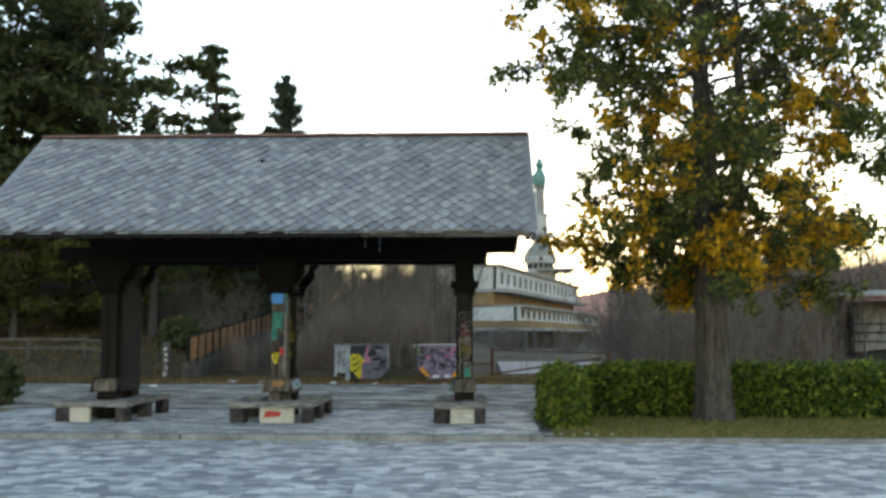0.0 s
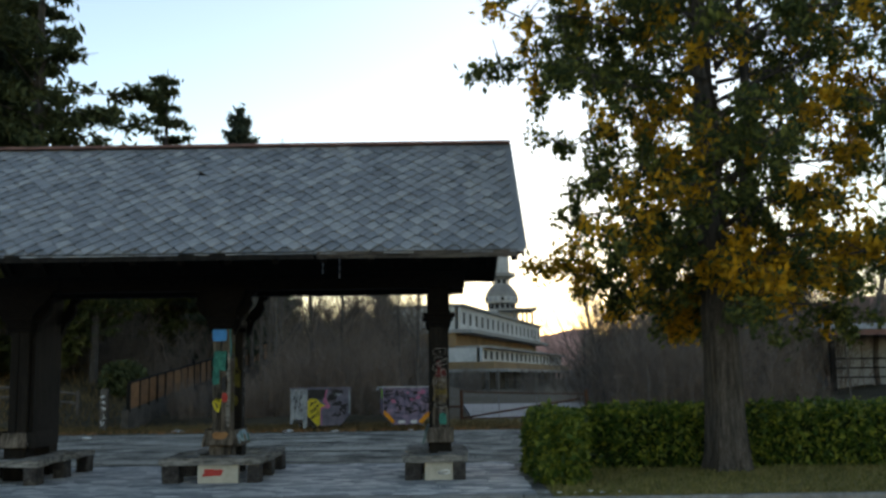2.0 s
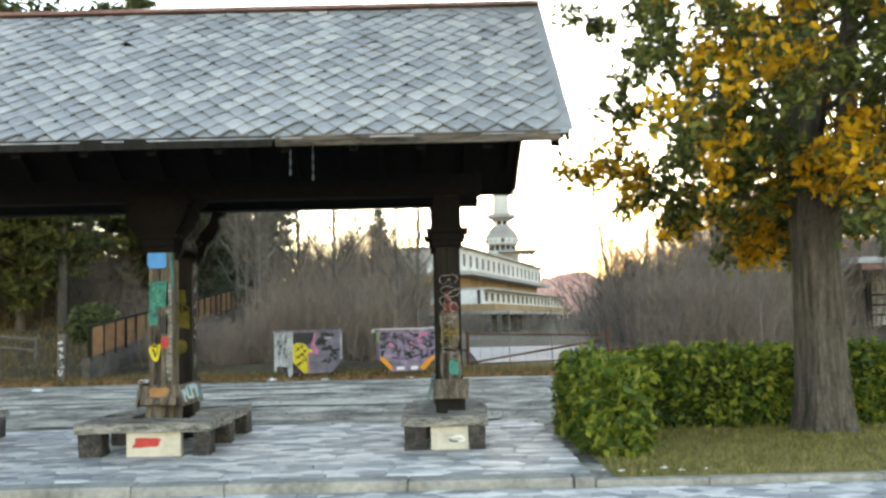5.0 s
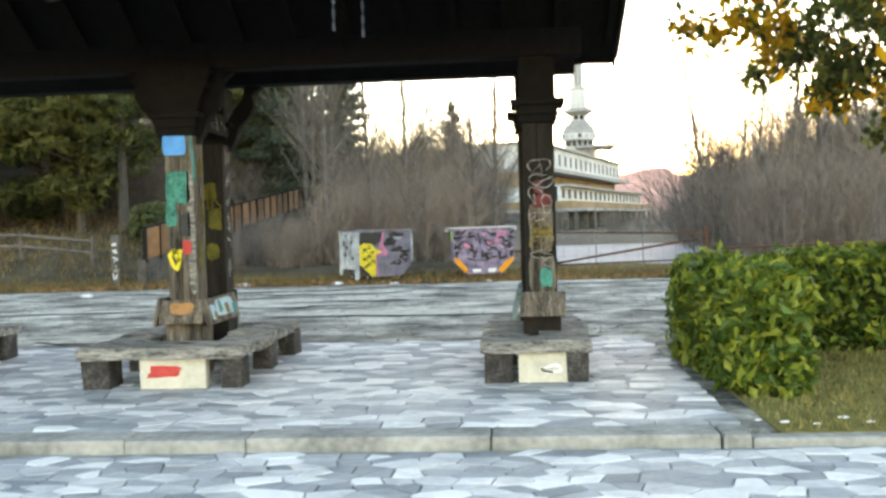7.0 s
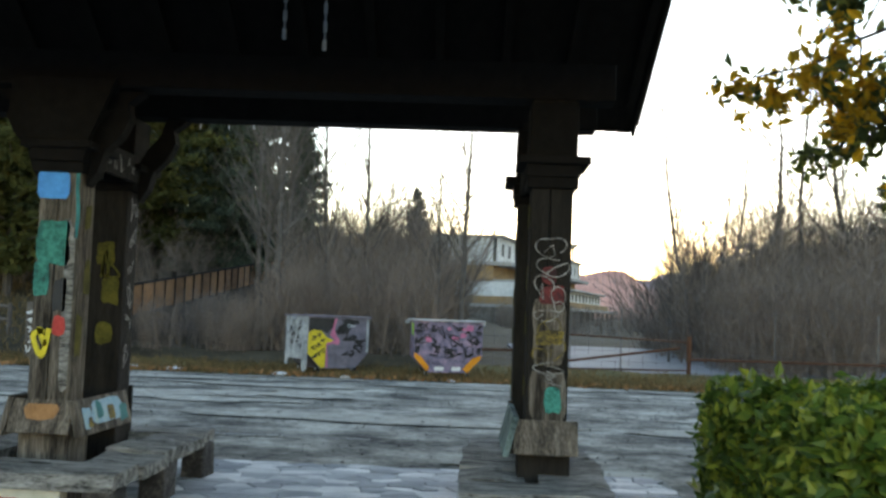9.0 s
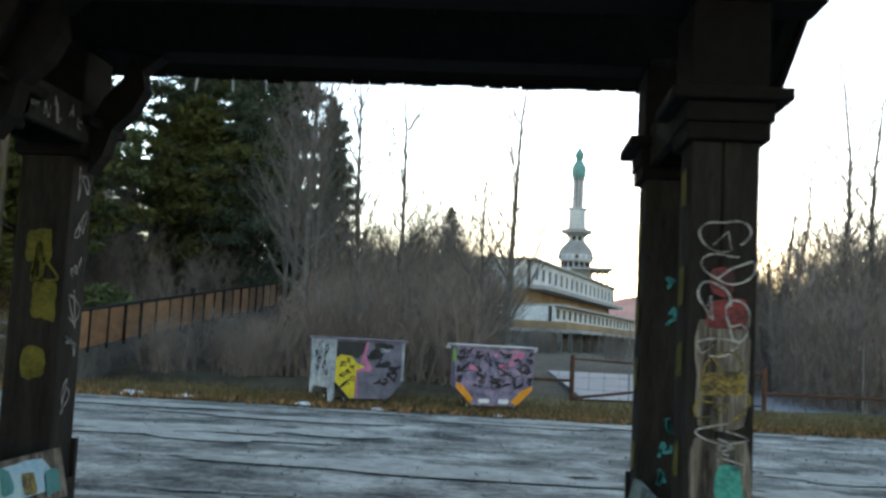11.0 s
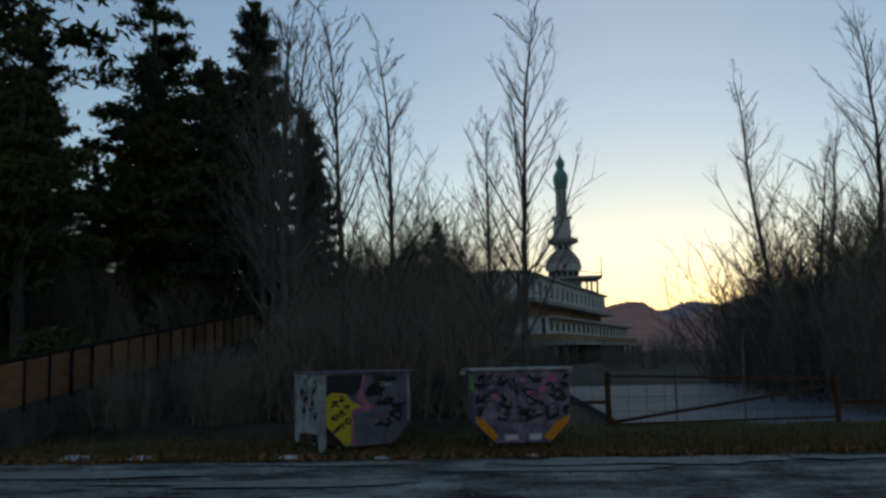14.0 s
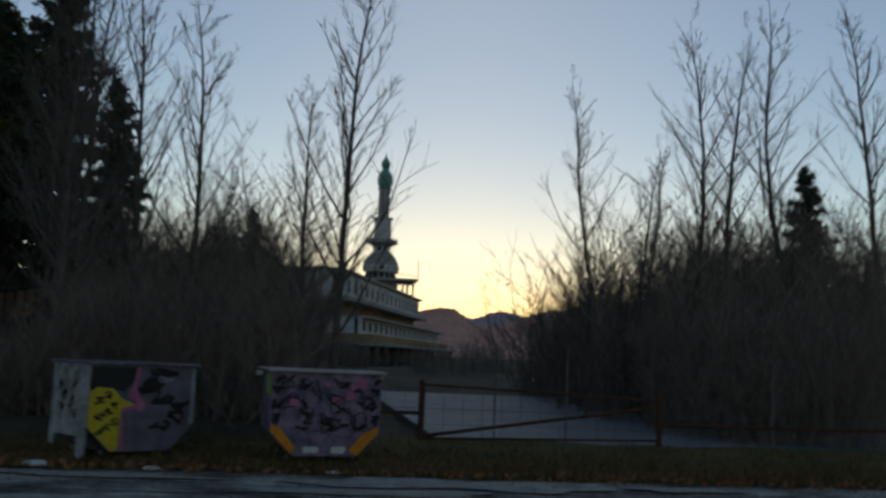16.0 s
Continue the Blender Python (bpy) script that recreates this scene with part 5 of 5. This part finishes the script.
# ---- hedge ----
def hedge(name, x0, x1, y0, y1, h, seed, n, label, size=0.055):
    gen = np.random.default_rng(seed)
    t = tagged(empty(name, (x0 + x1) / 2, (y0 + y1) / 2, -0.02), label, "hedge", group="clipped hedge")
    sx, sy = (x1 - x0) / 2, (y1 - y0) / 2
    # added solid filler behind the leaves, coloured dark as the shaded inside
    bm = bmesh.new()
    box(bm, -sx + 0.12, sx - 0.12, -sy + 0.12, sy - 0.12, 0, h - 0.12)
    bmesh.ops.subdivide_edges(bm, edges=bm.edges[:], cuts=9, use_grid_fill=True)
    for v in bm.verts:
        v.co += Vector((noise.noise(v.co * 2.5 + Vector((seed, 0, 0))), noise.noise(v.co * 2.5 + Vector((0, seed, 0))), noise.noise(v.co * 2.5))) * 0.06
    part("core", bm, "hedge_shade_core", t)
    areas = np.array([sx * 2 * h, sx * 2 * h, sy * 2 * h, sy * 2 * h, 4 * sx * sy])
    face = gen.choice(5, n, p=areas / areas.sum())
    u, v = gen.uniform(-1, 1, n), gen.uniform(0, 1, n)
    p = np.zeros((n, 3))
    for i in range(n):
        f = face[i]
        if f < 2:
            p[i] = (u[i] * sx, sy * (1 if f else -1), v[i] * h)
        elif f < 4:
            p[i] = (sx * (1 if f == 3 else -1), u[i] * sy, v[i] * h)
        else:
            p[i] = (u[i] * sx, (v[i] * 2 - 1) * sy, h)
        w = noise.noise(Vector(p[i]) * 2.2 + Vector((seed, 0, 0))) * 0.12 + noise.noise(Vector(p[i]) * 6) * 0.05
        c = np.array([0, 0, h * 0.5])
        dirn = p[i] - c
        # rounded edges
        ex, ey, ez = max(0, abs(p[i][0]) - sx + 0.3) / 0.3, max(0, abs(p[i][1]) - sy + 0.3) / 0.3, max(0, p[i][2] - h + 0.22) / 0.22
        k = max(ex * ey, ex * ez, ey * ez)
        p[i] = c + dirn * (1 + w * 1.0 / max(0.4, np.linalg.norm(dirn)))
        p[i] -= k * np.array([0.1 * np.sign(p[i][0]) * ex, 0.1 * np.sign(p[i][1]) * ey, 0.09 * ez])
    p += gen.normal(0, 0.045, (n, 3))
    p[:, 2] = np.maximum(p[:, 2], 0.02)
    piece("foliage", *leaves(p, size, gen, 1.9, -0.3), "hedge", t)
    return t


hedge("hedge", 1.02, 1.6, 15.75, 18.9, 0.9, 3, 9000, "clipped bright green broad-leaved hedge beside the platform", 0.066)
hedge("hedge", 1.8, 12.5, 18.05, 18.95, 0.92, 4, 20000, "long clipped green hedge behind the strip of grass", 0.06)


# ---- grass, leaves, litter ----
def blades(name, spots, size, material, label, category, seed):
    gen = np.random.default_rng(seed)
    n = len(spots)
    b = np.array(spots)
    a = gen.uniform(0, 6.283, n)
    h = size * gen.uniform(0.4, 1.2, n)
    w = 0.006 + size * 0.05
    dx, dy = np.cos(a) * w, np.sin(a) * w
    lean = gen.normal(0, 0.45, (n, 2)) * h[:, None]
    v0, v1 = b + np.stack([dx, dy, 0 * a], 1), b - np.stack([dx, dy, 0 * a], 1)
    v2 = b + np.stack([lean[:, 0], lean[:, 1], h], 1)
    verts = np.stack([v0, v1, v2], 1).reshape(-1, 3).tolist()
    return tagged(piece(name, verts, np.arange(3 * n).reshape(n, 3).tolist(), material), label, category, kind="stuff")


gn = np.random.default_rng(9)
blades("lawn_grass", np.stack([gn.uniform(1.05, 10, 14000), gn.uniform(KERB + 0.16, 18.1, 14000), np.full(14000, -0.025)], 1).tolist(), 0.07, "grass", "short tufted yellow-green grass", "grass", 1)
blades("side_grass", np.stack([gn.uniform(-13, -9.3, 4000), gn.uniform(KERB + 0.1, 19.3, 4000), np.full(4000, -0.025)], 1).tolist(), 0.07, "grass", "short tufted yellow-green grass", "grass", 4)
sp = []
for i in range(26000):
    x, y = gn.uniform(-16, 12), 30.35 + abs(gn.normal(0, 1.5))
    sp.append((x, y, (-0.04 + 0.03 * (y - 30.4)) if y < 34.5 else height(x, y)))
blades("dead_grass", sp, 0.16, "dry_grass", "tangle of dead brown grass along the road", "grass", 2)
sp = []
for i in range(16000):
    x, y = gn.uniform(-32, -10.4), gn.uniform(31, 46)
    sp.append((x, y, height(x, y) - 0.02))
blades("bank_grass", sp, 0.25, "dry_grass", "dry yellow-brown grass on the bank", "grass", 3)
gl = np.random.default_rng(12)
lp = np.stack([gl.uniform(-12, 10, 2500), 30.2 + np.abs(gl.normal(0, 0.9, 2500)), gl.uniform(-0.01, 0.05, 2500)], 1)
tagged(piece("fallen_leaves", *leaves(lp, 0.06, gl, 1.5), "rust_paint"), "scattered dead brown leaves on the verge", "leaves", kind="stuff")
for x, y, s in ((-4.72, 30.45, 0.17), (-3.4, 30.35, 0.1), (-6.9, 30.6, 0.2), (-7.9, 30.7, 0.24), (-9.6, 28.3, 0.14), (-1.3, 30.4, 0.08), (1.5, 14.9, 0.035), (1.1, 14.78, 0.03), (1.28, 14.72, 0.022), (1.62, 14.75, 0.028), (0.95, 14.85, 0.02), (1.85, 14.82, 0.02)):
    bm = bmesh.new()
    bmesh.ops.create_icosphere(bm, subdivisions=2, radius=s)
    for v in bm.verts:
        v.co = Vector((v.co.x, v.co.y * 0.6, v.co.z * 0.3)) + Vector((noise.noise(v.co * 9), noise.noise(v.co * 9 + Vector((3, 0, 0))), 0)) * s * 0.3
        v.co += Vector((x, y, 0.0))
    tagged(part("litter", bm, "litter"), "crumpled white scrap lying on the ground", "litter", group="litter")
# tar-filled cracks in the road
for i, (x, y, l, b) in enumerate(((-3.2, 21.2, 2.6, 0.09), (-1.0, 24, 3.5, 0.05), (2.5, 26.5, 3.0, 0.06), (-6, 27, 4, 0.05), (1.0, 22, 1.8, 0.05), (-2.5, 28.6, 5, 0.05), (4, 29, 4, 0.04)) + tuple((-9 + (k * 5.7) % 17, 20 + (k * 2.9) % 10.3, 0.9 + (k * 1.3) % 2.6, 0.02 + 0.012 * (k % 3)) for k in range(8))):
    pts = [(x + l * (k / 12 - 0.5), y + 0.12 * noise.noise(Vector((k * 0.5, i * 3.1, 0)))) for k in range(13)]
    w = [0.6 * b * (0.3 + abs(noise.noise(Vector((k * 0.9, i, 2)))) * 1.6) for k in range(13)]
    v = [(a, c + s * ww, -0.012) for (a, c), ww in zip(pts, w) for s in (-1, 1)]
    tagged(piece("road_crack", v, [(2 * k, 2 * k + 1, 2 * k + 3, 2 * k + 2) for k in range(12)], "tar" if i % 3 else "concrete"), "dark ragged crack in the asphalt" if i % 3 else "pale worn streak in the asphalt", "crack", kind="structure")

for k in range(26):
    g2 = random.Random(600 + k)
    x, y, w, d = g2.uniform(-9, 8), g2.uniform(19.9, 30), g2.uniform(0.5, 2.2), g2.uniform(0.12, 0.5)
    out = []
    for q in range(28):
        a = q * math.pi / 14
        e = 1 + 0.7 * noise.noise(Vector((math.cos(a) * 1.6, math.sin(a) * 1.6, k * 7.3)))
        out.append((x + w * e * math.cos(a), y + d * e * math.sin(a), -0.0115 + 0.0006 * (k % 5)))
    tagged(piece("road_patch", out, [list(range(28))], "patch"), "pale worn patch on the cracked asphalt", "patch", kind="structure")
gp = np.random.default_rng(23)
n = 9000
cp = np.stack([gp.uniform(-10, 9, n), gp.uniform(19.5, 30.6, n), np.full(n, -0.014)], 1)
sz = 0.006 + 0.022 * gp.random(n) ** 4
top = cp + np.stack([gp.normal(0, 0.004, n), gp.normal(0, 0.004, n), sz * 0.8], 1)
tri = [cp + np.stack([np.cos(a) * sz, np.sin(a) * sz, 0 * sz], 1) for a in (gp.uniform(0, 2, n), gp.uniform(2.2, 4, n), gp.uniform(4.3, 6, n))]
k = 4 * np.arange(n)[:, None]
tagged(piece("loose_gravel", np.stack([top] + tri, 1).reshape(-1, 3).tolist(), np.concatenate([k + [0, 1, 2], k + [0, 2, 3], k + [0, 3, 1]]).tolist(), "pebble"), "loose gravel chips scattered over the broken asphalt", "gravel", kind="stuff")


# ---- slates ----
def slate_mesh():
    w, l, t = 0.116, 0.16, 0.014
    o = [(-w, 0.02), (-w * 0.9, -0.01), (0, -l), (w * 0.9, -0.01), (w, 0.02), (w, 0.2), (-w, 0.2)]
    n = len(o)
    v = [(a, b, t + 0.012 * (b < 0.1)) for a, b in o] + [(a, b, 0.0 + 0.012 * (b < 0.1)) for a, b in o]
    f = [list(range(n))] + [[i, n + i, n + (i + 1) % n, (i + 1) % n] for i in range(n)]
    me = bpy.data.meshes.new("slate")
    me.from_pydata(v, [], f)
    me.materials.append(M["slate"])
    return me, v, f


SLATE, SV, SF = slate_mesh()
gs = random.Random(19)
single, rest_v, rest_f = 0, [], []
for ye in (EAVE_F, EAVE_B):
    sgn = -1 if ye < RIDGE_Y else 1
    ez = EAVE_ZB if sgn > 0 else EAVE_Z
    run = Vector((0, RIDGE_Y - ye, RIDGE_Z - ez))
    length = run.length
    run.normalize()
    rows = int(length / 0.135)
    slope_m = Matrix((Vector((1, 0, 0)) if sgn < 0 else Vector((-1, 0, 0)), run, Vector((1, 0, 0)).cross(run) if sgn < 0 else Vector((-1, 0, 0)).cross(run))).transposed().to_4x4()
    for r in range(rows):
        off = 0.12 * (r % 2)
        x = RX0 + 0.1 + off
        while x < RX1 - 0.1:
            u = 0.10 + r * 0.135
            pos = Vector((x, ye, ez - 0.022)) + run * u
            m = Matrix.Translation(pos) @ slope_m @ pose(gs.gauss(0, 0.004), gs.gauss(0, 0.008), gs.uniform(0, 0.006), gs.gauss(0, 1.5) - 4.2, gs.gauss(0, 1.5), gs.gauss(0, 2.4))
            gone = sgn < 0 and (abs(x + 3.83) < 0.13 and r == 16)
            x += 0.24
            if gone:
                continue
            if sgn < 0 and single < 300 and r < 16 and x > -4.4:
                ob = new("slate", SLATE)
                ob.parent = shelter
                ob.matrix_parent_inverse = shelter.matrix_world.inverted()
                ob.matrix_basis = m
                single += 1
            else:
                k = len(rest_v)
                rest_v += [m @ Vector(v) for v in SV]
                rest_f += [[k + i for i in f] for f in SF]
for k in range(44):
    x = RX0 + k * 0.2
    d = gs.uniform(0, 0.02)
    v0 = [(a, EAVE_F - 0.055 + d + b * 0.3, EAVE_Z - 0.07 + c + b * 0.224 + d * 0.7) for a in (x, x + 0.196) for b in (0, 1) for c in (0, 0.01)]
    n0 = len(rest_v)
    rest_v += [Vector(v) for v in v0]
    rest_f += [[n0 + q for q in f] for f in ((0, 2, 3, 1), (4, 5, 7, 6), (0, 1, 5, 4), (1, 3, 7, 5), (0, 4, 6, 2))]
for ye, ez in ((EAVE_F, EAVE_Z), (EAVE_B, EAVE_ZB)):
    for x0 in (RX0 - 0.03, RX1 - 0.15):
        keep(piece("verge_strip", [(x0 + a, (ye - 0.02 * (1 if ye > RIDGE_Y else -1)) * (1 - b) + RIDGE_Y * b, ez * (1 - b) + RIDGE_Z * b + c) for a in (0, 0.19) for b in (0, 1) for c in (-0.03, 0.004)],
                   [(0, 2, 3, 1), (4, 5, 7, 6), (0, 1, 5, 4), (1, 3, 7, 5), (2, 6, 7, 3)], "slate", shelter), shelter)
rest = keep(piece("roof_covering", rest_v, rest_f, "slate", shelter), shelter)
rest["kind"] = "stuff"
# the gable end is out of square: its rear corner is set in
for ob in shelter.children:
    if ob.name.split(".")[0] in ("roof_deck", "bargeboard", "eave_board", "verge_strip", "roof_covering", "rafter"):
        for v in ob.data.vertices:
            if v.co.y > RIDGE_Y:
                v.co.x -= 0.14 * (v.co.y - RIDGE_Y) / (EAVE_B - RIDGE_Y) * smooth(-2.0, RX1, v.co.x)


# ---- flagstones ----
def clip(pl, px, py, nx, ny):
    out = []
    for i in range(len(pl)):
        a, b = pl[i], pl[(i + 1) % len(pl)]
        da, db = (a[0] - px) * nx + (a[1] - py) * ny, (b[0] - px) * nx + (b[1] - py) * ny
        if da <= 0:
            out.append(a)
        if da * db < 0:
            f = da / (da - db)
            out.append((a[0] + (b[0] - a[0]) * f, a[1] + (b[1] - a[1]) * f))
    return out


def flags(x0, x1, y0, y1, dx, dy, top, parent, near, seed, gap=0.006):
    """Irregular flat stones fitted to one another, each 15 mm proud of the mortar."""
    g = random.Random(seed)
    ks = dx / dy
    y0, y1, dy = y0 * ks, y1 * ks, dx
    nx, ny = int((x1 - x0) / dx), int((y1 - y0) / dy)
    site = {(i, j): (x0 + (i + 0.5 + g.uniform(-0.48, 0.48)) * dx, y0 + (j + 0.5 + g.uniform(-0.46, 0.46)) * dy) for i in range(-2, nx + 2) for j in range(-2, ny + 2)}
    rv, rf, count = [], [], 0
    for i in range(nx):
        for j in range(ny):
            cx, cy = site[i, j]
            pl = [(cx - 2, cy - 2), (cx + 2, cy - 2), (cx + 2, cy + 2), (cx - 2, cy + 2)]
            for a in range(-2, 3):
                for b in range(-2, 3):
                    if (a or b) and (i + a, j + b) in site:
                        ox, oy = site[i + a, j + b]
                        d = math.hypot(ox - cx, oy - cy)
                        ux, uy = (ox - cx) / d, (oy - cy) / d
                        pl = clip(pl, (cx + ox) / 2 - ux * gap, (cy + oy) / 2 - uy * gap, ux, uy)
            for ex, ey, ux, uy in ((x0, cy, -1, 0), (x1, cy, 1, 0), (cx, y0, 0, -1), (cx, y1, 0, 1)):
                pl = clip(pl, ex, ey, ux, uy)
            if len(pl) < 3:
                continue
            pl = [(a, b / ks) for a, b in pl]
            cy /= ks
            z = top + g.uniform(-0.004, 0.004)
            n = len(pl)
            mx, my = sum(a for a, b in pl) / n, sum(b for a, b in pl) / n
            v = [(mx + (a - mx) * 0.97, my + (b - my) * 0.97, z) for a, b in pl] + [(a, b, z - 0.006) for a, b in pl] + [(a, b, z - 0.03) for a, b in pl]
            f = [list(range(n))] + [[i2 + n * k, n * (k + 1) + i2, n * (k + 1) + (i2 + 1) % n, n * k + (i2 + 1) % n] for k in range(2) for i2 in range(n)]
            if near(cx, cy) and count < 295:
                piece("flagstone", v, f, "stone", parent)
                count += 1
            else:
                k = len(rv)
                rv += v
                rf += [[k + q for q in ff] for ff in f]
    if rv:
        ob = piece("flagstones", rv, rf, "stone", parent)
        ob["kind"] = "stuff"


flags(-9.2, 0.82, KERB + 0.31, 19.38, 0.25, 0.16, 0.003, platform, lambda x, y: -4.5 < x < 0.9 and y < 18.6, 31)
flags(-8.5, 8.5, 6.5, KERB - 0.02, 0.2, 0.14, -0.07, plaza, lambda x, y: -3.4 < x < 2.4 and y > 13.3, 32)
for k, (x0, x1, y0, y1) in enumerate(((-14, 14, -13, 6.48), (-14, -8.52, 6.5, KERB - 0.02), (8.52, 14, 6.5, KERB - 0.02))):
    flags(x0, x1, y0, y1, 0.44, 0.3, -0.07, plaza, lambda x, y: False, 40 + k)
